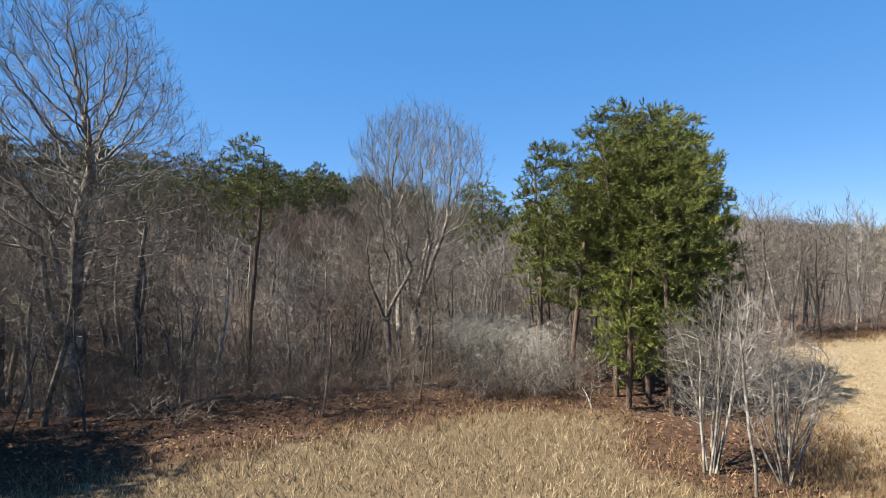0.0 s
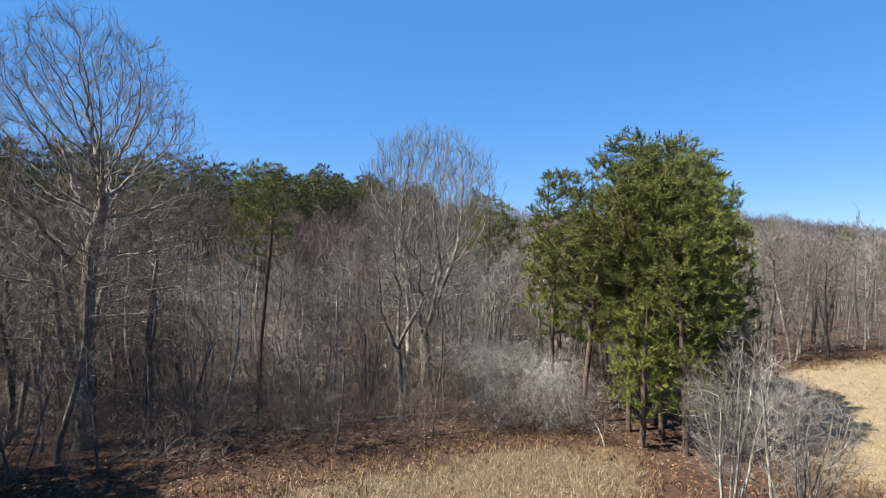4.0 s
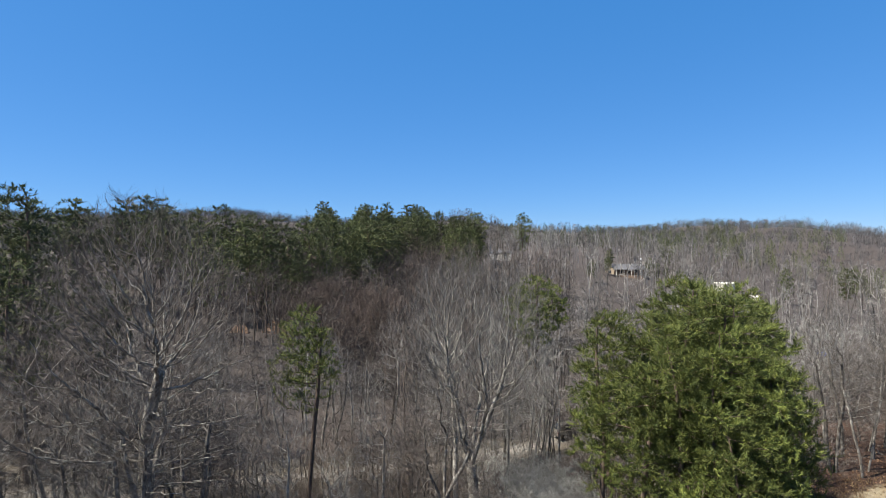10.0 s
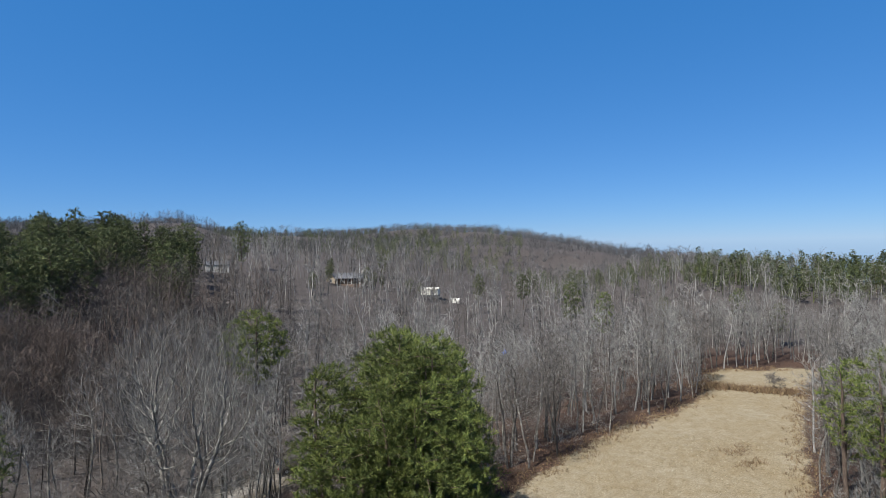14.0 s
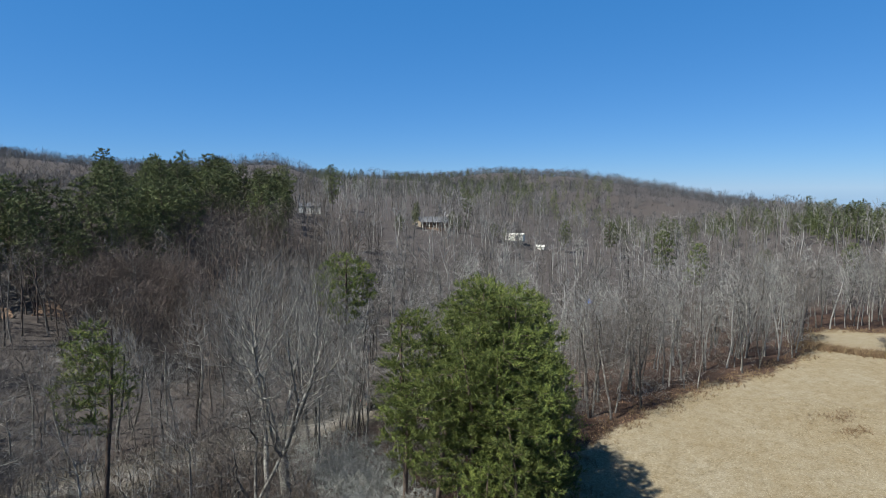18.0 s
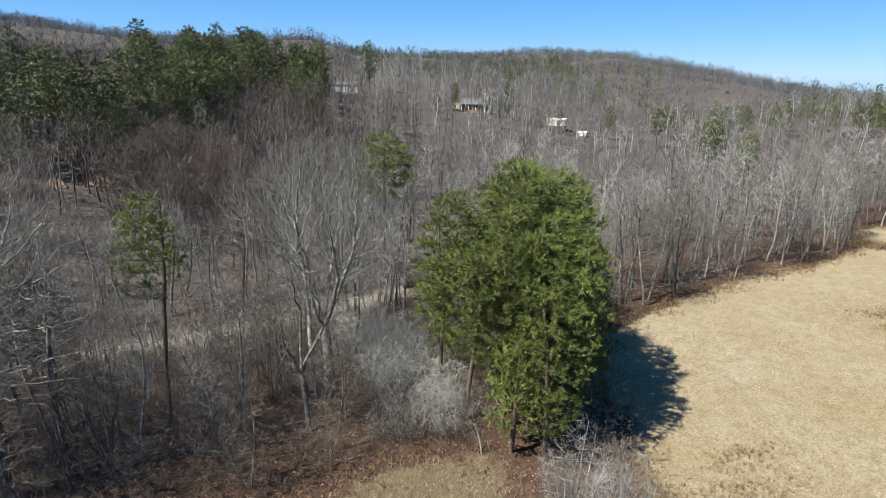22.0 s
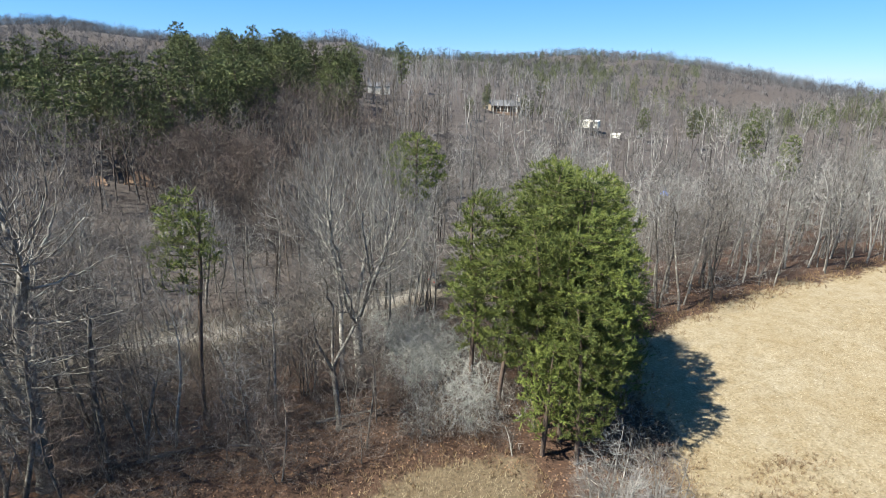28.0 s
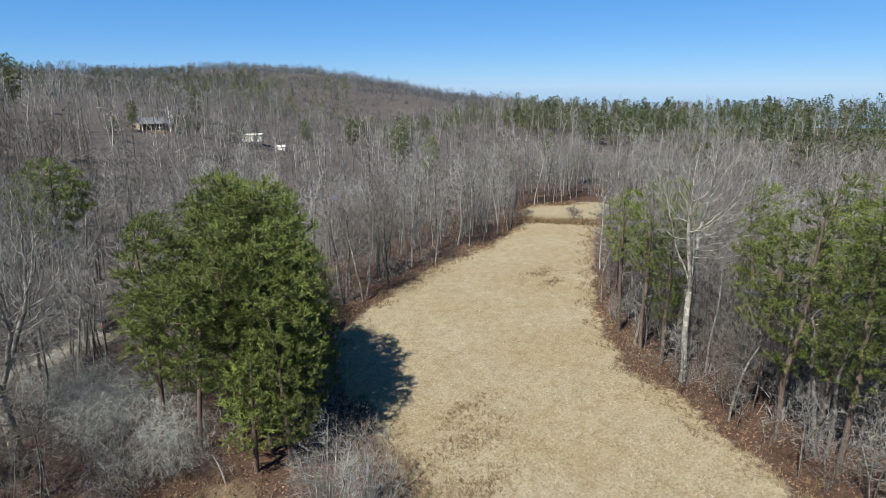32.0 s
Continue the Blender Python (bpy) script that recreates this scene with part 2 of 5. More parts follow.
def bare_tree(seed, height, radius, wide, base=0.35, limbs=16, spread=(0.45, 1.0), lift=0.1, subs=6, twigs=1500, twig=0.6, stems=1, fork=0.0,
              splay=(0.12, 0.4), width=0.016, wander=0.09, droop=0.0, lean=0.04, sides=6, near=2, fine=0):
    """A leafless tree: stems, limbs and branches (wood) and fine twigs (crown), inside an egg-shaped outline."""
    r = np.random.default_rng(seed)
    wood, all_limb, all_len = [], [], []
    zc, tall = height * (base + 1) / 2, height * (1 - base) / 2 * 1.03
    start = np.array([[0, 0, -0.3]])
    if fork:
        trunk = grow(r, start, np.array([[0, 0, 1.0]]), [fork + 0.5], 5, 0.03, 0.03)
        t = np.linspace(0, 1, 6)
        wood.append(tube(trunk[0], radius * (1.25 - 0.35 * t ** 0.5), sides + 2))
        start = trunk[:, -1]
    for s in range(stems):
        h = (height - start[0, 2]) * (1 if s == 0 else r.uniform(0.78, 1.0))
        rad = radius * (1 if stems == 1 else r.uniform(0.42, 0.68))
        az = s * 6.28 / stems + r.uniform(-0.5, 0.5)
        tilt = lean if stems == 1 else r.uniform(*splay)
        d0 = np.array([[np.cos(az) * tilt, np.sin(az) * tilt, 1.0]])
        off = np.array([[np.cos(az), np.sin(az), 0.0]]) * (0 if stems == 1 else radius * (0.35 if fork else 1.1))
        line = grow(r, start + off, d0, [h * np.sqrt(1 + tilt * tilt * 0.6)], 10, wander * 0.45, 0.03)
        t = np.linspace(0, 1, 11)
        rr = rad * (1 - t) ** 1.05 + 0.012
        rr[0] *= 1.2
        keep = slice(None) if near else [0, 3, 6, 8, 10]
        wood.append(tube(line[0][keep], rr[keep], sides))
        n = max(3, int(limbs / stems))
        low = max(0.08, (base * height - start[0, 2]) / h) if fork or stems > 1 else base
        lt = np.sort(low + (0.96 - low) * r.uniform(0, 1, n) ** 0.8)
        p, d = along(line, np.zeros(n, int), lt)
        u = (lt - low) / (1 - low)
        ld = fan(r, d, r.uniform(*spread, n) * (1.15 - 0.5 * u))
        ld[:, :2] += 0.5 * unit(p[:, :2] - line[0, 0, :2] + 1e-3) if stems > 1 else 0
        ld = unit(ld + [0, 0, 0.1])
        ln = to_shell(p, unit(ld + [0, 0, lift * 2.5]), zc, wide, tall) * r.uniform(0.6, 1.0, n)
        lim = grow(r, p, ld, ln, 6, wander * 1.5, lift - droop)
        lr = np.minimum(rad * (1 - lt) ** 0.8 * 0.5, 0.02 * ln + 0.008)[:, None] * (1 - np.linspace(0, 0.88, 7))[None] + 0.005
        wood.append(tubes(lim, lr, 2 + near) if near else ribbons(lim[:, ::2], lr[:, ::2] * 2.2, r))
        all_limb += [lim, line[:, 4:11]]
        all_len += [ln, np.array([h * 0.4])]
    limb, ln = np.concatenate(all_limb), np.concatenate(all_len)
    n = len(limb) * subs
    which = np.repeat(np.arange(len(limb)), subs)
    st = r.uniform(0.15, 0.98, n)
    p, d = along(limb, which, st)
    sl = np.clip(ln[which], 0, 1.2 * wide) * r.uniform(0.25, 0.6, n) * (1.2 - 0.6 * st)
    sub = grow(r, p, fan(r, d, r.uniform(0.4, 1.05, n)), sl, 4, wander * 2.2, lift * 0.8 - droop)
    sr = np.clip(sl * 0.011, 0.007, 0.035)[:, None] * (1 - np.linspace(0, 0.8, 5))[None]
    wood.append(tubes(sub, sr, 3) if near > 1 else ribbons(sub[:, ::2], sr[:, ::2] * 2.4, r))
    if fine:
        w3 = np.repeat(np.arange(n), fine)
        p, d = along(sub, w3, r.uniform(0.1, 1.0, n * fine))
        s3 = np.clip(sl[w3] * r.uniform(0.3, 0.65, n * fine), 0.25, 2.0)
        third = grow(r, p, fan(r, d, r.uniform(0.4, 1.1, n * fine)), s3, 4, wander * 2.2, lift * 0.8 - droop)
        wood.append(ribbons(third[:, ::2], np.full((len(s3), 3), 0.03) * [1, 0.75, 0.4], r))
        sub, sl, n = third, s3, n * fine
    w = r.choice(n, twigs, p=(sl + 0.2) / (sl + 0.2).sum())
    p, d = along(sub, w, r.uniform(0.05, 1.0, twigs))
    d = unit(fan(r, d, r.uniform(0.25, 1.1, twigs)) + [0, 0, lift - droop * 2.5])
    tl = twig * r.uniform(0.5, 1.5, twigs)
    crown = [slivers(p, d, tl, width, r)]
    q = p + d * (tl * r.uniform(0.25, 0.8, twigs))[:, None]
    d2 = unit(fan(r, d, r.uniform(0.35, 0.95, twigs)) + [0, 0, -droop * 3])
    crown.append(slivers(q, d2, tl * 0.65, width * 0.8, r))
    return join(wood), join(crown)


def outline(u, belly):
    """How wide a crown is, from its foot (u = 0) to its top (1), widest at belly."""
    return np.sqrt(np.clip(np.where(u < belly, 1 - ((belly - u) / belly) ** 2, 1 - ((u - belly) / (1 - belly)) ** 2), 0, 1))


def skeleton(r, start, height, wide, base, belly, marks, step, kill, up, rim=0.5, turns=90, top=1.0, sway=0.1, flat=1.0, hold=0.8):
    """Branches that grow into the free places of a crown: points, and each one's parent. start: lines of first points, fertile from their given index."""
    u = r.uniform(0, 1, marks * 6)
    u = u[r.uniform(0, 1, len(u)) < outline(u, belly) ** 2 * (0.25 + 0.75 * u ** top)][:marks]
    a, q = r.uniform(0, 6.28, len(u)), r.uniform(0, 1, len(u)) ** rim
    lump = 0.86 + 0.2 * np.sin(a * 2 + r.uniform(0, 6)) * np.sin(u * 5 + r.uniform(0, 6)) + r.normal(scale=0.07, size=len(u))
    rad = wide * outline(u, belly) * q * lump
    goal = np.stack([rad * np.cos(a), rad * np.sin(a), height * (base + (1 - base) * u)], 1)
    pts, par, fertile = [], [], []
    for line, first, root in start:
        for k, p in enumerate(line):
            par.append(len(pts) - 1 if k else root)
            pts.append(p)
            fertile.append(k >= first)
    pts, par, fertile = np.array(pts), np.array(par), np.array(fertile)
    back = np.where(par[:, None] >= 0, pts[par], pts - [0, 0, 1.0])
    head = unit(pts - back)
    on = np.nonzero(fertile)[0]
    dist = np.linalg.norm(goal[:, None] - pts[on][None], axis=2)
    near, best = on[dist.argmin(1)], dist.min(1)
    missed = np.zeros(len(goal))
    for _ in range(turns):
        if not len(goal):
            break
        way = unit(goal - pts[near])
        who, inv = np.unique(near, return_inverse=True)
        d = np.zeros((len(who), 3))
        np.add.at(d, inv, way)
        gap = np.full(len(who), 99.0)
        np.minimum.at(gap, inv, best)
        d = unit(unit(d) + hold * np.clip((gap - kill) / 0.9, 0, 1)[:, None] * head[who] + [0, 0, up] + r.normal(scale=sway, size=d.shape))
        d[:, 2] *= flat
        d = unit(d)
        born = pts[who] + d * step
        first = len(pts)
        pts, par, head = np.vstack([pts, born]), np.concatenate([par, who]), np.vstack([head, d])
        dn = (born * born).sum(1)[None] - 2 * goal @ born.T
        m = dn.argmin(1)
        b = np.linalg.norm(goal - born[m], axis=1)
        closer = b < best
        near, best = np.where(closer, first + m, near), np.where(closer, b, best)
        missed = np.where(closer, 0, missed + 1)
        keep = (best > kill) & (missed < 4)
        goal, near, best, missed = goal[keep], near[keep], best[keep], missed[keep]
    return pts, par


def thickness(par, tip, power=1.9):
    """The radius at each point: as much wood as all that grows from it."""
    area = np.zeros(len(par))
    kids = np.bincount(par[par >= 0], minlength=len(par))
    for k in range(len(par) - 1, -1, -1):
        if kids[k] == 0:
            area[k] = tip ** power
        if par[k] >= 0:
            area[par[k]] += area[k]
    return area ** (1 / power), kids


def eased(pts, par, kids, fixed, times=2):
    """Takes the kinks out of the branches."""
    for _ in range(times):
        mid = np.zeros_like(pts)
        has = par >= 0
        np.add.at(mid, par[has], pts[has])
        inner = has & (kids > 0)
        inner[:fixed] = False
        want = 0.5 * pts + 0.25 * pts[par] + 0.25 * mid / np.maximum(kids, 1)[:, None]
        pts = np.where(inner[:, None], want, pts)
    return pts


def limbs_of(pts, par, rad, r, cut, least, sides, start):
    """Wood (round) and twigs (flat strips) along each piece between a point and its parent."""
    free, wood, twig, k = par >= 0, [], [], 0
    for line, _, _ in start:
        own = np.arange(k, k + len(line))
        wood.append(tube(pts[own], rad[own], sides[0] if rad[k] > 0.09 else max(sides[1], 4)))
        free[own[1:]] = False
        k += len(line)
    has = np.nonzero(free)[0]
    a, b = pts[par[has]], pts[has]
    d = unit(b - a)
    lines = np.stack([a - d * 0.8 * rad[has][:, None], b + d * 0.3 * rad[has][:, None]], 1)
    rr = np.stack([np.minimum(rad[par[has]], rad[has] * 1.35), rad[has]], 1)
    for lo, hi, n in ((0.09, 99, sides[0]), (0.035, 0.09, sides[1]), (cut, 0.035, sides[2])):
        on = (rr[:, 1] >= max(lo, cut)) & (rr[:, 1] < hi)
        if on.any():
            wood.append(tubes(lines[on], rr[on], n))
    on = rr[:, 1] < cut
    if on.any():
        twig.append(ribbons(lines[on], np.maximum(rr[on] * 2, least), r))
    return wood, twig


def grown_tree(seed, height, radius, wide, base=0.3, belly=0.55, fork=0.0, stems=1, splay=0.35, marks=600, step=0.5, kill=0.75, up=0.1, tip=0.009, cut=0.013,
               least=0.012, twigs=3, twig=0.7, sprig=1, lean=0.03, leader=0.85, rim=0.5, sway=0.07, spread=0, flat=1.0, sides=(8, 5, 3), droop=0.0, only=0):
    """A leafless tree: trunk and limbs (wood) and fine twigs (crown)."""
    r = np.random.default_rng(seed)
    start = []
    if fork:
        n = max(3, int(fork / 0.5))
        trunk = grow(r, np.array([[0, 0, -0.3]]), np.array([[lean, 0, 1.0]]), [fork + 0.3], n, 0.04, 0.02)[0]
        start.append((trunk, 999 if stems > 1 else n - 1, -1))
        for s in range(stems if stems > 1 else 0):
            az = s * 6.283 / stems + r.uniform(-0.5, 0.5)
            t = splay * r.uniform(0.5, 1.25)
            ln = (height - fork) * r.uniform(0.3, 0.5)
            m = max(3, int(ln / 0.7))
            line = grow(r, trunk[-1:], np.array([[np.cos(az) * t, np.sin(az) * t, 1.0]]), [ln], m, 0.09, 0.06)[0]
            start.append((line[1:], max(1, m // 4), n))
    else:
        for s in range(stems):
            az = s * 6.283 / stems + r.uniform(-0.5, 0.5)
            t = lean if stems == 1 else splay * r.uniform(0.3, 1.2)
            ln = height * leader * (1 if s == 0 else r.uniform(0.65, 1.0))
            m = max(4, int(ln / max(step, 0.5)))
            foot = np.array([[np.cos(az), np.sin(az), 0]]) * (stems > 1) * (radius * 1.2 + spread) - [0, 0, 0.3]
            line = grow(r, foot, np.array([[np.cos(az) * t, np.sin(az) * t, 1.0]]), [ln + 0.3], m, 0.05, 0.04)[0]
            start.append((line, int(m * base / leader * 0.75) + 1, -1))
    fixed = sum(len(s[0]) for s in start)
    pts, par = skeleton(r, start, height, wide, base, belly, marks, step, kill, up, rim, sway=sway, flat=flat)
    rad, kids = thickness(par, tip)
    pts = eased(pts, par, kids, fixed, 3)
    foot = rad[par < 0].max()
    rad = tip + (rad - tip) * max(0.05, (radius - tip)) / max(foot - tip, 1e-6)
    low = np.clip(1 - pts[:, 2] / (0.05 * height), 0, 1) * (np.arange(len(pts)) < fixed)
    rad = rad * (1 + 0.35 * low ** 2)
    wood, crown = limbs_of(pts, par, rad, r, cut, least, sides, start)
    if twigs:
        on = np.nonzero((rad < max(tip * 2.2, 0.02)) & (np.arange(len(pts)) >= fixed))[0]
        if only and len(on) > only:
            on = r.choice(on, only, replace=False)
        w = np.repeat(on, twigs)
        d = unit(pts[w] - pts[par[w]])
        p = pts[w] + (pts[par[w]] - pts[w]) * r.uniform(0, 1, (len(w), 1))
        ln = twig * r.uniform(0.45, 1.3, len(w))
        way = unit(fan(r, d, r.uniform(0.1, 0.85, len(w))) + [0, 0, up * 1.5 - droop])
        if least > 0.02:
            crown.append(slivers(p, way, ln, least, r))
            line = np.stack([p, p + way * ln[:, None]], 1)
        else:
            line = grow(r, p, way, ln, 3, 0.14, up * 0.6 - droop)
            crown.append(ribbons(line[:, [0, 1, 3]], np.full((len(w), 3), least) * [1, 0.8, 0.45], r))
        for _ in range(sprig):
            q, e = along(line, np.arange(len(w)), r.uniform(0.2, 0.85, len(w)))
            crown.append(slivers(q, unit(fan(r, e, r.uniform(0.35, 0.8, len(w))) + [0, 0, up - droop]), ln * r.uniform(0.4, 0.75, len(w)), least * 0.85, r))
    return join(wood), join(crown)


def grown_pine(seed, height, radius, wide, base=0.25, belly=0.45, marks=420, step=0.42, kill=0.62, plumes=2, needles=12, length=0.24, thick=0.03, rim=0.45, flat=0.75, near=True, top=0.6, tuft=0.4, lean=0.02, least=0.02):
    """A pine: trunk and boughs (wood) that carry plumes of needles (crown)."""
    r = np.random.default_rng(seed)
    m = int(height / 0.55)
    line = grow(r, np.array([[0, 0, -0.3]]), np.array([[lean, lean, 1.0]]), [height * 0.97], m, 0.03, 0.04)[0]
    start = [(line, int(m * base * 0.9), -1)]
    pts, par = skeleton(r, start, height, wide, base, belly, marks, step, kill, 0.12, rim, top=top, sway=0.16, flat=flat, hold=0.3)
    rad, kids = thickness(par, 0.01)
    pts = eased(pts, par, kids, len(line), 1)
    rad = 0.01 + (rad - 0.01) * (radius - 0.01) / (rad[0] - 0.01)
    wood, twig = limbs_of(pts, par, rad, r, 0.012 if near else 0.03, least, (7, 4, 3), start)
    on = np.nonzero((rad < 0.032) & (np.arange(len(pts)) > len(line) * 0.6))[0]
    w = np.repeat(on, plumes)
    d = unit(pts[w] - pts[par[w]])
    p = pts[w] + (pts[par[w]] - pts[w]) * r.uniform(-0.1, 1, (len(w), 1)) + r.normal(scale=0.06, size=(len(w), 3))
    ax = unit(d * 0.7 + r.normal(scale=0.4, size=d.shape) + [0, 0, 0.55])
    p, ax = np.repeat(p, needles, 0), np.repeat(ax, needles, 0)
    p = p + ax * tuft * r.uniform(0, 1, (len(p), 1))
    nd = fan(r, ax, r.uniform(0.2, 0.95, len(ax)))
    return join(wood + twig), slivers(p, nd, length * r.uniform(0.7, 1.25, len(p)), thick, r)


def part(name, me, parent, label=""):
    ob = new(name, me)
    ob.parent = parent
    if label:
        ob["label"] = label
    return ob


def thing_from(name, label, category, group, wood, crown, wood_mat, crown_mat, at=None):
    e = new(name)
    e.empty_display_size = 0.5
    tagged(e, label, category, group)
    part("trunk", mesh_of("trunk", *wood, wood_mat, True), e)
    part("crown", mesh_of("crown", *crown, crown_mat), e)
    if at is not None:
        e.matrix_basis = at
    return e


# ---- the lie of the land ----
FIELD = np.array([(-70, 18), (-18, 21.5), (-8, 25.6), (-4, 27.6), (1, 29.6), (8, 31.8), (11, 31.6), (13.2, 29.5), (13.4, 26), (12.6, 21.5), (14, 17.5),
                  (18, 18), (21, 21.5), (23, 26), (25, 32), (28, 40), (33, 46), (44, 49.5), (58, 53.5), (70, 55.8), (80, 57.8), (88, 61),
                  (97, 69), (106, 66), (116, 60), (112, 55), (104, 54), (86, 45.5), (70.5, 37), (57, 29), (47, 20), (43.5, 15.5), (40, 8.5),
                  (37, 2), (33, -14), (30, -70), (-70, -70)], float)
TRACK = np.array([(-90, 38), (-60, 46), (-42, 51), (-28, 54.5), (-16, 57), (-6, 58.5), (4, 61), (19, 66), (34, 72), (52, 79), (75, 88), (110, 104), (170, 130)], float)


def line_distance(x, y, line, closed=False):
    best = np.full(np.shape(x), 1e9)
    pts = np.vstack([line, line[:1]]) if closed else line
    for (ax, ay), (bx, by) in zip(pts[:-1], pts[1:]):
        dx, dy = bx - ax, by - ay
        t = np.clip(((x - ax) * dx + (y - ay) * dy) / (dx * dx + dy * dy), 0, 1)
        best = np.minimum(best, np.hypot(x - ax - t * dx, y - ay - t * dy))
    return best


def field_depth(x, y):
    """Metres inside the field's edge (negative outside)."""
    inside = np.zeros(np.shape(x), bool)
    pts = np.vstack([FIELD, FIELD[:1]])
    for (ax, ay), (bx, by) in zip(pts[:-1], pts[1:]):
        hit = ((ay > y) != (by > y)) & (x < (bx - ax) * (y - ay) / (by - ay + 1e-12) + ax)
        inside ^= hit
    d = line_distance(x, y, FIELD, True)
    return np.where(inside, d, -d)


AZ = np.array([-180, -90, -40, -25, -20, -16, -12, -8, 0, 6, 9, 12.3, 17, 22, 29, 33, 36.6, 41, 44, 47, 51, 56, 61, 68, 77, 90, 120, 180], float)
EL = np.array([1.5, 2.5, 2.8, 3.1, 3.25, 3.4, 2.75, 2.45, 2.65, 2.8, 1.95, 1.4, 1.4, 1.65, 1.85, 1.75, 1.25, 0.75, 0.4, -0.2, -0.6, -1.3, -1.9, -2.0, -1.9, -1.7, -1, 1.5])
FAR = np.array([900, 900, 900, 900, 900, 850, 800, 750, 650, 620, 700, 900, 950, 950, 950, 900, 800, 700, 620, 520, 450, 380, 330, 320, 320, 320, 400, 900], float)


def land(x, y):
    """The height of the ground."""
    x, y = np.asarray(x, float), np.asarray(y, float)
    d = (x + 60) * -0.667 + (y - 45) * 0.745
    hill = np.interp(d, [-20, -8, 0, 15, 32, 45, 75, 96, 150, 400], [0, 1.2, 3.2, 7.5, 9.6, 13, 17, 20, 20.5, 21])
    low = -1.2 * np.clip((y - 37) / 14, 0, 1) * np.clip((30 - x) / 20, 0, 1) * np.clip(1 - (d + 14) / 10, 0, 1)
    rad, az = np.hypot(x, y), np.degrees(np.arctan2(x, y))
    far, el = np.interp(az, AZ, FAR), np.tan(np.radians(np.interp(az, AZ, EL)))
    peak = 24.7 + far * el - 8.5
    s = np.clip((rad / far - 0.38) / 0.62, 0, 1)
    s = s * s * (3 - 2 * s)
    z = (hill + low) * (1 - s) + peak * s
    z = np.where(rad > far, peak + (el - 0.035) * (rad - far), z)
    rough = 0.5 * np.sin(x * 0.021 + 1.3 * np.sin(y * 0.013)) * np.sin(y * 0.027 + 0.7) * (np.clip((rad - 150) / 200, 0, 8) + 14 * s * (1 - s) * 4)
    bumps = 0.06 * np.sin(x * 0.9 + 2 * np.sin(y * 0.31)) * np.sin(y * 0.7 + np.sin(x * 0.4)) + 0.1 * np.sin(x * 0.13) * np.sin(y * 0.17 + 1)
    return z + rough + bumps * np.clip(200 / (rad + 1), 0, 1)


def spaced(lo, hi, step, far):
    mid = list(np.arange(lo, hi + step / 2, step))
    up, dn, g = [mid[-1]], [mid[0]], step
    while up[-1] < far:
        g *= 1.09
        up.append(up[-1] + g)
    g = step
    while dn[-1] > -far:
        g *= 1.09
        dn.append(dn[-1] - g)
    return np.array(dn[:0:-1] + mid + up[1:])


gx, gy = spaced(-50, 120, 1.0, 4200), spaced(0, 110, 1.0, 4200)
X, Y = np.meshgrid(gx, gy, indexing="ij")
Z = land(X, Y)
inside = field_depth(X, Y)
wob = np.sin(X * 0.8 + Y * 0.3) * 0.5 + np.sin(X * 0.31 - Y * 0.57 + 2) * 0.8
cover = np.clip((inside + wob - 0.2) / 4.5 + 0.5, 0, 1)
track = np.clip(1.35 - line_distance(X, Y, TRACK), 0, 1) * np.clip((48 - X) / 22, 0.2, 1)
ii, jj = np.meshgrid(np.arange(len(gx) - 1), np.arange(len(gy) - 1), indexing="ij")
q = ii * len(gy) + jj
quads = np.stack([q, q + len(gy), q + len(gy) + 1, q + 1], -1).reshape(-1, 4)


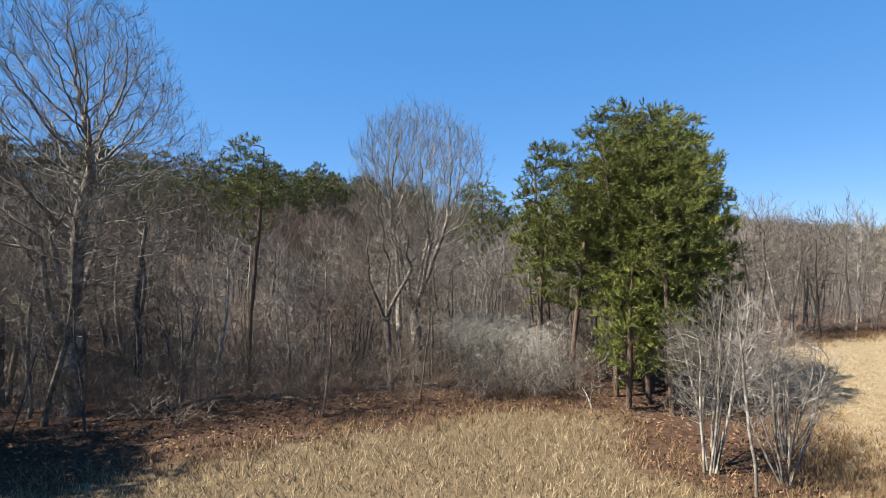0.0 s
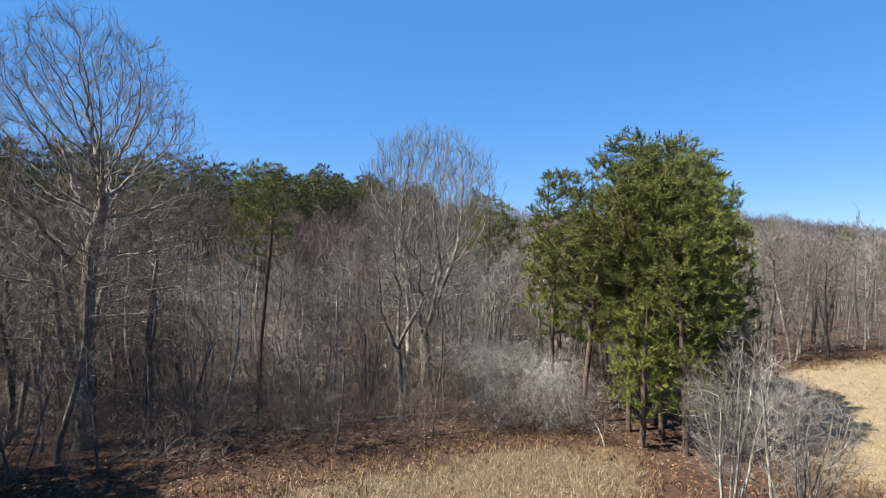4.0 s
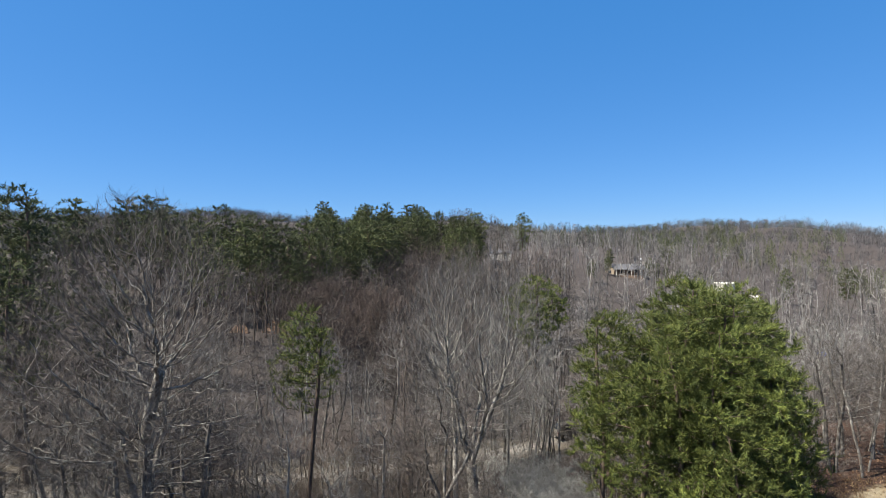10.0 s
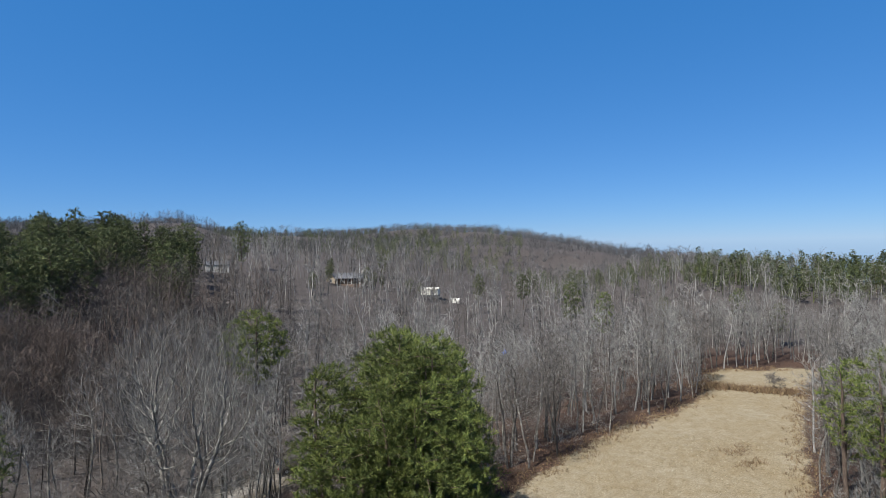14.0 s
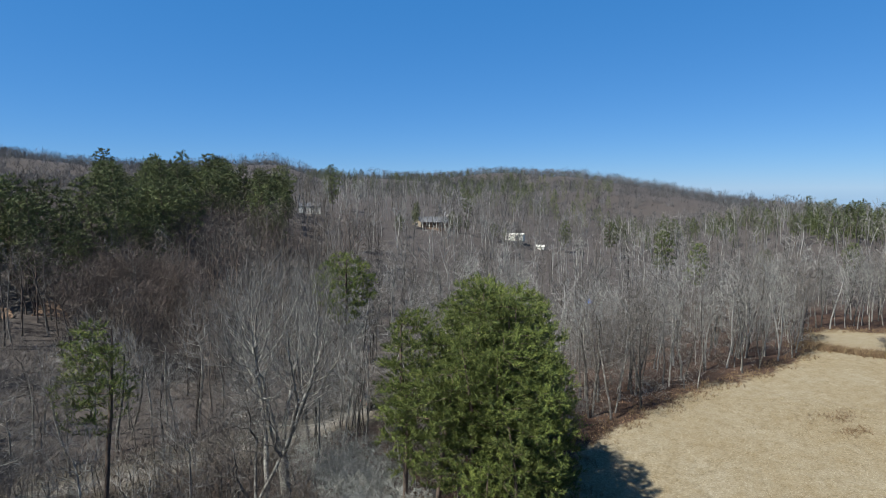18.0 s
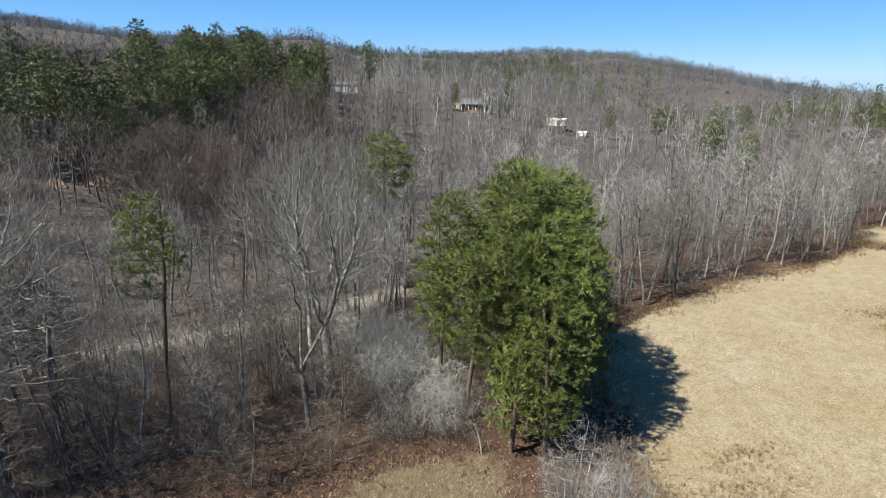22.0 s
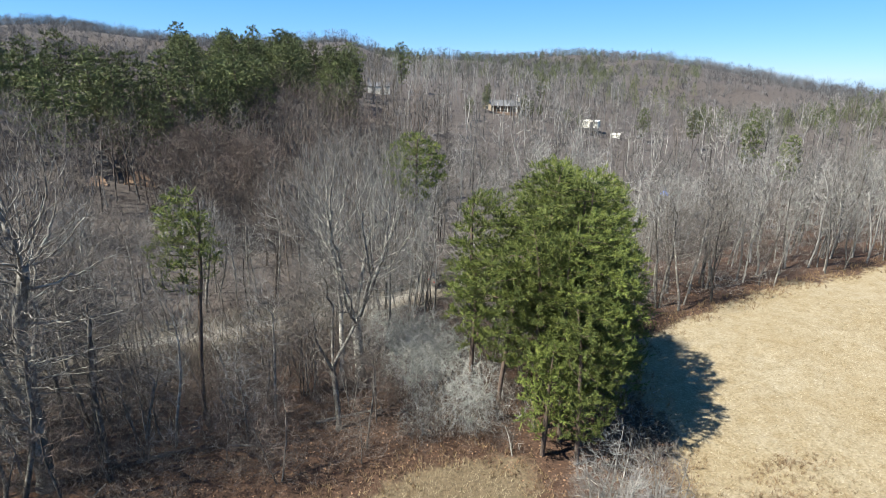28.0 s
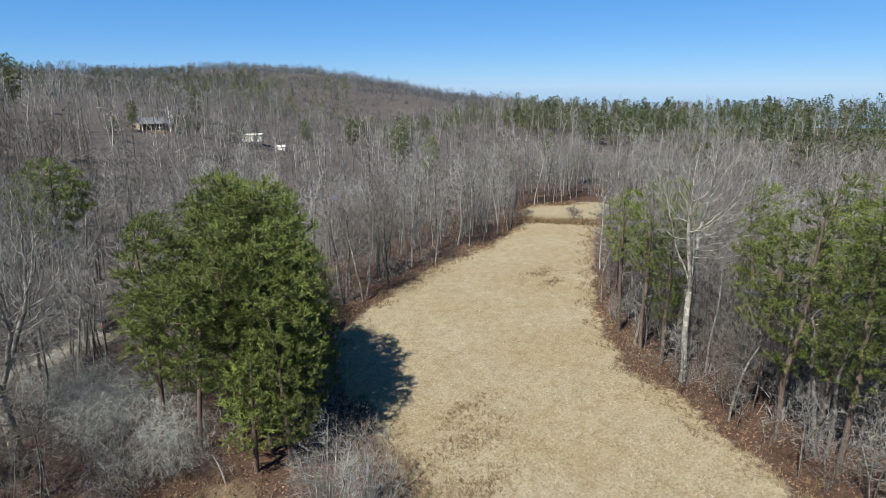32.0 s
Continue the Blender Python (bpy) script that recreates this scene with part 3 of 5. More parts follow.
def ground_material():
    m, n, l, b = material("ground", 0.95)
    co = n.new("ShaderNodeTexCoord").outputs["Object"]
    fld = n.new("ShaderNodeAttribute")
    fld.attribute_name = "grass"
    trk = n.new("ShaderNodeAttribute")
    trk.attribute_name = "track"
    fine = noise_node(n, l, 5.0, 6, 0.7, co)
    mid = noise_node(n, l, 0.9, 5, 0.65, co)
    big = noise_node(n, l, 0.09, 4, 0.6, co)
    straw = ramp(n, [(0.3, (0.118, 0.095, 0.059)), (0.52, (0.213, 0.176, 0.118)), (0.75, (0.300, 0.264, 0.194))])
    l.new(fine.outputs[0], straw.inputs[0])
    tint = ramp(n, [(0.36, (0.66, 0.58, 0.42)), (0.6, (1, 1, 1))])
    l.new(mid.outputs[0], tint.inputs[0])
    grass = blend(n, l, 0.55, straw.outputs[0], tint.outputs[0], "MULTIPLY")
    warm = ramp(n, [(0.36, (0.86, 0.79, 0.66)), (0.64, (1, 1, 1))])
    l.new(big.outputs[0], warm.inputs[0])
    grass = blend(n, l, 0.7, grass, warm.outputs[0], "MULTIPLY")
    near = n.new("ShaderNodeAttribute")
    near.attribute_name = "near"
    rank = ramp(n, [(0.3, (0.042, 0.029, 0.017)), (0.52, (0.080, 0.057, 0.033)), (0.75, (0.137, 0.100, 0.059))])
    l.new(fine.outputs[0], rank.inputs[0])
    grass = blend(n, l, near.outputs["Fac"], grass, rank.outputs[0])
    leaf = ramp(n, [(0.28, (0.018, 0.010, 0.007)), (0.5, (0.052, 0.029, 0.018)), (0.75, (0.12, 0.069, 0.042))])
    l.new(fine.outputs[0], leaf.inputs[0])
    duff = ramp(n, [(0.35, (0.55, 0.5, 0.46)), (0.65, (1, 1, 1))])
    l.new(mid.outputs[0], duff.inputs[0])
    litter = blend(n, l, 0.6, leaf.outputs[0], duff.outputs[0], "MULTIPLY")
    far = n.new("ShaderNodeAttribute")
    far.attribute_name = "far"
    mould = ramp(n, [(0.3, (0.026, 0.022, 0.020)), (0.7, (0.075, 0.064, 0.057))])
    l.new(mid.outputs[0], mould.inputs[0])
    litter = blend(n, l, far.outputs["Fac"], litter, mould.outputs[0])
    edge = n.new("ShaderNodeMath")
    edge.operation = "MULTIPLY_ADD"
    l.new(mid.outputs[0], edge.inputs[0])
    edge.inputs[1].default_value = 0.9
    l.new(fld.outputs["Fac"], edge.inputs[2])
    er = ramp(n, [(0.78, (0, 0, 0)), (1.0, (1, 1, 1))])
    l.new(edge.outputs[0], er.inputs[0])
    col = blend(n, l, er.outputs[0], litter, grass)
    vrg = n.new("ShaderNodeAttribute")
    vrg.attribute_name = "verge"
    sward = ramp(n, [(0.3, (0.05, 0.043, 0.03)), (0.7, (0.16, 0.142, 0.105))])
    l.new(fine.outputs[0], sward.inputs[0])
    col = blend(n, l, vrg.outputs["Fac"], col, sward.outputs[0])
    grit = ramp(n, [(0.3, (0.099, 0.087, 0.074)), (0.7, (0.220, 0.198, 0.171))])
    l.new(fine.outputs[0], grit.inputs[0])
    col = blend(n, l, trk.outputs["Fac"], col, grit.outputs[0])
    l.new(col, b.inputs["Base Color"])
    bump = n.new("ShaderNodeBump")
    bump.inputs["Strength"].default_value, bump.inputs["Distance"].default_value = 0.9, 0.12
    l.new(fine.outputs[0], bump.inputs["Height"])
    l.new(bump.outputs[0], b.inputs["Normal"])
    return m


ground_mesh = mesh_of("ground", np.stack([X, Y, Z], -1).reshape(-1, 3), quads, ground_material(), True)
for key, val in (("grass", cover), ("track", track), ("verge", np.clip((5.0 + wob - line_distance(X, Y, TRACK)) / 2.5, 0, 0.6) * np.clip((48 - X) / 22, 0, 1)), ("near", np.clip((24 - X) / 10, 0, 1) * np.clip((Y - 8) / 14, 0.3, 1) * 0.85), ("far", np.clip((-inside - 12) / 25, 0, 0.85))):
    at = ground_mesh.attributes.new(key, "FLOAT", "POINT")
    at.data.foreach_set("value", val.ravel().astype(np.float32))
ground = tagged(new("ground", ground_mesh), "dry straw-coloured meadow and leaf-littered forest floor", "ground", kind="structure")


def on_ground(x, y, turn=0.0, size=1.0, sink=0.0):
    return Matrix.LocRotScale((x, y, float(land(x, y)) - sink), Euler((0, 0, turn)), (size, size, size))


def put(ob, x, y, turn=0.0, size=1.0, label=""):
    c = copy_thing(ob, on_ground(x, y, turn))
    c.scale = (size, size, size)
    if label:
        c["label"] = label
    return c


# ---- the named trees ----
def tree_at(name, label, grown, wood_mat, crown_mat, x, y, turn=0.0, group=""):
    return thing_from(name, label, "tree", group, *grown, wood_mat, crown_mat, on_ground(x, y, turn))


tree_at("oak_tree", "tall bare hardwood with stout forking trunk and wide grey crown",
        grown_tree(11, 24.2, 0.5, 8.6, 0.14, 0.5, 3.4, 4, 0.4, 5600, 0.42, 0.46, 0.16, 0.006, 0.012, 0.013, 3, 0.85, 2), BARK_MID, TWIG_BROWN, -15.2, 35.2, 0.5)
tree_at("poplar_tree", "bare round-headed hardwood with fanning pale upper limbs",
        grown_tree(12, 21.0, 0.42, 6.9, 0.26, 0.62, 4.6, 6, 0.5, 4800, 0.4, 0.44, 0.26, 0.006, 0.012, 0.013, 3, 0.85, 2), BARK_PALE, TWIG, 5.2, 45.4, 1.0)
tree_at("snag_tree", "half-dead pale-barked tree with broken limbs", grown_tree(14, 13.5, 0.19, 2.9, 0.35, 0.5, marks=200, step=0.5, kill=0.6, up=0.05, sway=0.25, twigs=2), BARK_PALE, TWIG_PALE, 3.4, 43.6, 1.0)
tree_at("forked_tree", "dark bare forked tree at the meadow's edge", grown_tree(13, 13.5, 0.2, 3.8, 0.25, 0.6, 4.4, 3, 0.5, 1300, 0.38, 0.45, 0.06, 0.007, 0.012, 0.014, 3, 0.7, 2, sway=0.2), BARK, TWIG_BROWN, 2.5, 36.8, 2.0)
tree_at("sycamore_tree", "tall pale-limbed bare hardwood among pines", grown_tree(15, 22.4, 0.24, 5.2, 0.4, 0.6, 8.0, 4, 0.35, 2600, 0.42, 0.48, 0.2, 0.007, 0.012, 0.014, 3, 0.8, 2), BARK_PALE, TWIG, 46.9, 15.0, 0.3)
clump = tagged(new("birch_clump"), "young white-stemmed tree with many stems at the meadow's point", "tree")
r = np.random.default_rng(16)
for k in range(8):
    wood, crown = grown_tree(160 + k, r.uniform(5.5, 8.4), r.uniform(0.04, 0.062), r.uniform(0.8, 1.25), 0.25, 0.6, marks=230, step=0.26, kill=0.27, up=0.3, tip=0.006, cut=0.009, least=0.011, twigs=3, twig=0.5, leader=0.92)
    a = k * 0.785 + r.uniform(-0.3, 0.3)
    tip = Matrix.Rotation(r.uniform(0.03, 0.24), 3, Vector((-math.sin(a), math.cos(a), 0)))
    foot = np.array([math.cos(a), math.sin(a), 0]) * r.uniform(0.1, 0.45)
    stem = part("stem", mesh_of("stem", wood[0] @ np.array(tip).T + foot, wood[1], BARK_PALE, True), clump)
    part("crown", mesh_of("crown", crown[0] @ np.array(tip).T + foot, crown[1], TWIG), stem)
clump.matrix_basis = on_ground(14.5, 21.6)
tree_at("sapling_tree", "slim white-barked sapling with side twigs", grown_tree(17, 7.4, 0.06, 1.2, 0.3, 0.5, marks=260, step=0.26, kill=0.27, up=0.3, tip=0.006, cut=0.009, least=0.011, twig=0.5, leader=0.92), BARK_PALE, TWIG, 14.7, 19.2)
tree_at("sapling_tree", "bushy grey sapling with spreading stems", grown_tree(18, 6.0, 0.035, 2.2, 0.15, 0.55, 0, 7, 0.35, 900, 0.26, 0.28, 0.15, 0.006, 0.009, 0.011, 3, 0.5), BARK_MID, TWIG, 16.4, 19.8)
tree_at("sapling_tree", "bushy grey sapling beside the pine clump", grown_tree(19, 5.6, 0.035, 2.2, 0.15, 0.55, 0, 8, 0.35, 900, 0.26, 0.28, 0.15, 0.006, 0.009, 0.011, 3, 0.5), BARK_MID, TWIG_BROWN, 18.6, 22.6)
tree_at("pine_tree", "slender pine with a small high crown", grown_pine(21, 17.6, 0.15, 2.6, 0.55, 0.4, 520, 0.4, 0.45, 3, 11, 0.27, 0.04), BARK_PINE, NEEDLE, -7.0, 41.5, 0, "pines")
tree_at("pine_tree", "pine with a rounded crown beyond the track", grown_pine(22, 18.4, 0.2, 4.2, 0.5, 0.5, 800, 0.5, 0.55, 4, 10, 0.32, 0.055), BARK_PINE, NEEDLE, 15.8, 71, 0, "pines")
# x, y, height, crown base, width, widest at
CLUMP = [(17.6, 36.8, 18.8, 0.2, 4.2, 0.55), (20.6, 35.6, 18.6, 0.18, 3.6, 0.55), (13.9, 38.8, 16.8, 0.4, 3.4, 0.5), (18.6, 31.0, 16.8, 0.18, 3.7, 0.45), (16.0, 33.4, 16.4, 0.22, 3.6, 0.5),
         (20.7, 31.8, 14.6, 0.12, 2.9, 0.36), (17.2, 29.2, 12.6, 0.12, 2.8, 0.3), (13.8, 35.0, 13.4, 0.3, 3.0, 0.45), (21.8, 34.0, 14.0, 0.16, 2.8, 0.45), (20.2, 40.6, 18.6, 0.15, 4.3, 0.55),
         (22.6, 43.2, 17.2, 0.14, 3.7, 0.5), (18.6, 34.0, 18.0, 0.3, 3.4, 0.55), (15.4, 30.6, 8.8, 0.16, 2.3, 0.35), (22.9, 38.6, 17.6, 0.14, 3.5, 0.5), (24.4, 41.6, 15.0, 0.12, 3.0, 0.4), (12.6, 37.4, 12.5, 0.35, 2.4, 0.45), (17.2, 31.8, 15.4, 0.2, 3.4, 0.45)]
for k, (x, y, h, cb, w, wb) in enumerate(CLUMP):
    tree_at("pine_tree", "sunlit yellow-green pine in a dense clump", grown_pine(30 + k, h, 0.17, w, cb, wb, max(420, int(44 * w * w * h * (1 - cb) / 9)), 0.42, 0.56, 3, 22, 0.26, 0.036, flat=0.55, tuft=0.5, top=0.4 if wb < 0.4 else 1.4), BARK_PINE, NEEDLE, x, y, k, "pines in the clump")
tree_at("dead_pine", "small dead pine with rust-brown needles", grown_pine(45, 9.5, 0.11, 1.8, 0.45, 0.4, 200, 0.4, 0.45, 3, 9), BARK_PINE, NEEDLE_DEAD, 25.2, 38.5, 0, "pines")
# pines on the right-hand side of the long meadow
for k, (x, y, h, cb, w) in enumerate([(50.5, 20.5, 16.8, 0.42, 2.8), (53.0, 24.0, 15.0, 0.45, 2.5), (48.6, 17.6, 14.0, 0.25, 2.3), (42.6, 6.6, 18.4, 0.28, 3.0), (41.2, 2.6, 19.0, 0.28, 3.2),
                                      (47.0, 9.8, 16.0, 0.38, 2.7), (50.0, 3.0, 18.0, 0.4, 3.0), (45.6, -1.0, 19.0, 0.35, 3.2), (58.0, 21.0, 16.0, 0.45, 2.8), (53.5, 12.0, 17.0, 0.5, 2.6), (44.6, 4.4, 17.5, 0.25, 3.2), (46.5, 1.4, 18.5, 0.3, 3.4), (43.4, -0.6, 18.0, 0.25, 3.3), (55.5, 6.0, 18.0, 0.4, 3.0)]):
    tree_at("pine_tree", "ragged green pine with bare lower trunk", grown_pine(50 + k, h, 0.19, w, cb, 0.35, int(120 * w), 0.48, 0.62, 3, 18, 0.27, 0.042, tuft=0.5, flat=0.45, top=0.2), BARK_PINE, NEEDLE, x, y, k, "pines beside the meadow")

# ---- kinds of tree that repeat ----
HARD = [grown_tree(60 + k, 14, 0.11 + 0.02 * (k % 3), 2.2 + 0.4 * (k % 4), 0.2, 0.52, 0, 1 + (k == 5), 0.15, 660, 0.42, 0.5, 0.22, 0.007, 0.018, 0.018, 2, 0.75, 2, leader=0.72, lean=0.04, sides=(6, 4, 3)) for k in range(8)]
SMALL = [grown_tree(80 + k, 7, 0.05, 1.8, 0.18, 0.55, 0, 1 + k % 3, 0.3, 320, 0.34, 0.38, 0.12, 0.006, 0.045, 0.016, 2, 0.55, 2, leader=0.75, sides=(5, 4, 3), sway=0.2) for k in range(6)]
LICHEN = [grown_tree(90 + k, 5.4, 0.12, 3.1, 0.02, 0.5, 0.8, 6, 1.3, 800, 0.34, 0.42, -0.06, 0.007, 0.014, 0.018, 2, 0.9, 2, sway=0.2, droop=0.22) for k in range(3)]
FAR_EVERGREEN = [grown_pine(195 + k, 18, 0.2, (4.4, 5.2, 3.8, 4.6)[k], 0.12 + 0.06 * k, (0.5, 0.55, 0.35, 0.45)[k], 460, 0.75, 0.85, 4, 5, 0.55, 0.15, near=False, tuft=0.5, least=0.05) for k in range(4)]
EVERGREEN = [grown_pine(95 + k, 18, 0.2, 3.6, 0.25 + 0.06 * k, 0.5, 480, 0.52, 0.62, 3, 8, 0.38, 0.065, near=False) for k in range(4)]


def stock(name, label, grown, wood_mat, crown_mat, group):
    """The first of a kind, kept below as a pattern until the first copy is asked for."""
    return {"name": name, "label": label, "group": group, "meshes": (mesh_of("trunk", *grown[0], wood_mat, True), mesh_of("crown", *grown[1], crown_mat))}


def plant(kind, x, y, turn, size, tallness=1.0):
    e = new(kind["name"])
    tagged(e, kind["label"], "tree" if "bush" not in kind["name"] else "bush", kind["group"])
    for name, me in zip(("trunk", "crown"), kind["meshes"]):
        part(name, me, e)
    e.matrix_basis = Matrix.LocRotScale((x, y, float(land(x, y)) - 0.1), Euler((0.04 * math.sin(turn * 7), 0.04 * math.cos(turn * 5), turn)), (size, size, size * tallness))
    return e


hard = [stock("bare_tree", "slender leafless grey tree at the wood's edge" if k % 3 else "pale-barked leafless tree at the wood's edge", g, (BARK_PALE, BARK_MID, BARK)[k % 3],
              (TWIG, TWIG_BROWN)[k % 2], "bare trees") for k, g in enumerate(HARD)]
small = [stock("sapling", "thin leafless brown sapling in the undergrowth", g, BARK, (TWIG_BROWN, TWIG)[k % 2], "saplings") for k, g in enumerate(SMALL)]
dusky = [stock("sapling", "dark reddish-brown leafless sapling in the thicket", g, BARK, TWIG_DARK_SHADED if k % 2 else TWIG_RED, "saplings") for k, g in enumerate(SMALL)]
lichen = [stock("lichen_bush", "pale lichen-grey leafless bush with drooping twigs", g, BARK_PALE, TWIG_PALE, "lichen bushes") for g in LICHEN]
far_evergreen = [stock("hill_pine", "dark green pine on the wooded hillside", g, BARK_PINE, NEEDLE_DARK, "hillside pines") for k, g in enumerate(FAR_EVERGREEN)]
evergreen = [stock("hill_pine", "dark green pine on the wooded hillside", g, BARK_PINE, NEEDLE_DARK, "hillside pines") for g in EVERGREEN]

THICKET = [grown_tree(180 + k, 10.5, 0.16, 4.4, 0.15, 0.6, 1.2, 5, 0.6, 1100, 0.48, 0.56, 0.12, 0.008, 0.02, 0.024, 4, 0.9, 2) for k in range(3)]
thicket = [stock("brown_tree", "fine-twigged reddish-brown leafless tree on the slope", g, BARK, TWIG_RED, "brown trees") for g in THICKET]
r = np.random.default_rng(40)
for k, (x, y, s) in enumerate([(9.9, 45.4, 0.85), (11.3, 34.5, 0.85), (8.1, 34.7, 0.62), (10.4, 49.5, 1.0), (7.8, 50.2, 0.9), (12.2, 43.5, 0.9), (11.8, 34.6, 0.65), (11.4, 41.0, 0.9), (9.0, 43.2, 0.95), (12.6, 47.5, 0.9), (9.6, 38.2, 0.8), (7.4, 47.2, 0.9), (8.8, 40.6, 0.85), (12.8, 36.8, 0.85), (10.8, 46.8, 0.95)]):
    plant(lichen[k % 3], x, y, k * 1.3, s)
for x, y, h in [(-16.6, 40.0, 20), (-12.6, 37.4, 15), (-8.4, 38.0, 12.5), (-1.8, 38.9, 12), (-20.5, 38.5, 16), (-23.5, 42.0, 18), (-27.0, 38.0, 17), (38.6, 51.4, 14.5), (42.3, 55, 15), (48.0, 55.6, 14),
                (54.0, 56.0, 14.5), (59.4, 26.9, 14), (55.2, 15.9, 14), (62.0, 24.0, 15), (65.8, 19.0, 15), (56.5, 9.0, 14), (60, 14, 15), (51.5, 8.0, 13)]:
    plant(hard[r.integers(8)], x, y, r.uniform(0, 6.28), h / 14)
for x, y, h in [(46.5, 6.2, 6), (44.8, 2.8, 6.5), (47.8, 13.4, 6), (49.4, 15.6, 7), (45.8, 10.5, 5), (52.5, 19.0, 7)]:
    plant(small[r.integers(6)], x, y, r.uniform(0, 6.28), h / 7)


def sow(r, n, inside, apart):
    """Random places on the plan that the test lets through, no two nearer than apart."""
    kept = np.zeros((0, 2))
    x, y = r.uniform(-60, 130, n * 60), r.uniform(-5, 120, n * 60)
    ok = inside(x, y)
    for px, py in zip(x[ok], y[ok]):
        if len(kept) >= n:
            break
        if not len(kept) or np.min(np.hypot(kept[:, 0] - px, kept[:, 1] - py)) > apart:
            kept = np.vstack([kept, (px, py)])
    return kept


def off_clump(x, y):
    return (np.hypot(x - 17, y - 32) > 8.5) & ((y > 30) | (x > 30)) & (np.hypot(x - 5, y - 45) > 3.5) & ~((x > 5.5) & (x < 15) & (y > 31) & (y < 53))


def wooded(x, y, lo, hi):
    rad, az, dep = np.hypot(x, y), np.degrees(np.arctan2(x, y)), -field_depth(x, y)
    return (rad > lo) & (rad < hi) & (az > -50) & (az < 94) & (dep > 0.8) & (line_distance(x, y, TRACK) > 2.2) & off_clump(x, y)


thin = sow(r, 120, lambda x, y: wooded(x, y, 30, 72) & ~((y < 56) & (x < 14) & (x > -14)), 2.3)
for x, y in thin:
    plant(hard[r.integers(8)], x, y, r.uniform(0, 6.28), r.uniform(0.72, 1.08), r.uniform(0.9, 1.1))
for x, y in sow(r, 150, lambda x, y: wooded(x, y, 26, 62) & ((x > 12) | (y > 52)), 1.2):
    plant(small[r.integers(6)], x, y, r.uniform(0, 6.28), r.uniform(0.5, 1.25))

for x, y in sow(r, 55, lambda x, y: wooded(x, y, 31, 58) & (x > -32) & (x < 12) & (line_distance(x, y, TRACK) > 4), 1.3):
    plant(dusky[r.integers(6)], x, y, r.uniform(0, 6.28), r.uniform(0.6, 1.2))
for x, y in sow(r, 60, lambda x, y: wooded(x, y, 50, 140) & (field_depth(x, y) > -12) & (x > 24) & (y > 40), 2.0):
    plant(hard[r.integers(8)], x, y, r.uniform(0, 6.28), r.uniform(0.65, 1.05), r.uniform(0.9, 1.1))
for k in range(16):
    az, rad = radians(r.uniform(-11, -1)), r.uniform(84, 108)
    plant(thicket[k % 3], rad * math.sin(az), rad * math.cos(az), r.uniform(0, 6.28), r.uniform(0.85, 1.15))
for x, y in [(17.6, 63.4), (18.4, 63.0), (16.9, 64.3), (19.2, 63.6), (18.0, 62.4)]:
    plant(dusky[r.integers(6)], x, y, r.uniform(0, 6.28), r.uniform(0.6, 0.8))
for x, y, h in [(-25, 28, 17), (-27, 24.5, 19), (-26, 26.5, 18), (-29, 22.5, 20)]:
    plant(hard[r.integers(8)], x, y, r.uniform(0, 6.28), h / 14)
for x, y in sow(r, 22, lambda x, y: wooded(x, y, 33, 58) & (x > -20) & (x < 12) & (line_distance(x, y, TRACK) > 3), 2.0):
    plant(small[r.integers(6)], x, y, r.uniform(0, 6.28), r.uniform(0.8, 1.3), r.uniform(1.0, 1.2))
# trees that half hide the house, the mobile home and the barn
for x, y, h in [(109.5, 200.5, 11), (107, 203, 12), (112.5, 198.5, 9), (118, 195, 10), (116.5, 200, 8), (84, 203, 8), (75.5, 207, 9), (70, 212, 11), (95, 201, 12), (98, 205, 13), (101, 198, 11), (33, 217, 12), (38, 218, 11), (40, 214, 12), (35, 212, 10), (30, 214, 12)]:
    plant(hard[r.integers(8)], x, y, r.uniform(0, 6.28), h / 14)
# pines up the hill, and tall ones behind and beside the oak
for x, y, h in [(-37, 60, 25), (-34, 55, 21), (-41, 64, 25), (-30, 62, 18), (-45, 58, 24), (-29.5, 25.5, 27), (-27.2, 24.0, 25), (-30.5, 21.5, 28), (-26.8, 21.5, 25), (-28.5, 18.5, 26), (-33, 24, 28), (-36, 23, 27)]:
    plant(evergreen[r.integers(4)], x, y, r.uniform(0, 6.28), h / 18)
for x, y, h in [(-44, 112, 18), (-50, 104, 17), (-26, 118, 18), (-17, 112, 16), (-40, 134, 18), (-13, 126, 17), (-55, 118, 18), (-22, 130, 17), (-34, 103, 17), (-30, 100, 15), (-38, 108, 17), (-24, 101, 13), (-31, 117, 18), (-43, 125, 17), (-38, 122, 15), (-48, 118, 16), (-52, 128, 18), (-34, 128, 15), (-25, 107, 17), (-21, 110, 15), (-29, 112, 13), (-19, 104, 12), (-10, 118, 13), (47.5, 238, 19), (74.5, 212.5, 7), (87.5, 206, 8.5), (89.5, 205.5, 7), (92, 203, 6), (103, 201, 7), (106, 199, 6), (61, 190, 8), (78, 222, 9),
                (-60, 140, 18), (-66, 120, 17), (-57, 108, 16)]:
    plant(far_evergreen[r.integers(4)], x, y, r.uniform(0, 6.28), h / 18)
for k in range(110):
    az, rad = radians(r.uniform(-8.5, 7.5)), 116 + 122 * r.uniform() ** 0.8
    if rad < 150 and not -8 < math.degrees(az) < 3:
        continue
    plant(far_evergreen[r.integers(4)], rad * math.sin(az), rad * math.cos(az), r.uniform(0, 6.28), r.uniform(0.62, 1.1), r.uniform(0.85, 1.05))
for k in range(18):
    az, rad = radians(12 + 60 * r.uniform() ** 0.5), r.uniform(130, 290)
    x, y = rad * math.sin(az), rad * math.cos(az)
    if field_depth(x, y) < -3:
        plant(far_evergreen[r.integers(4)], x, y, r.uniform(0, 6.28), r.uniform(0.45, 0.85))


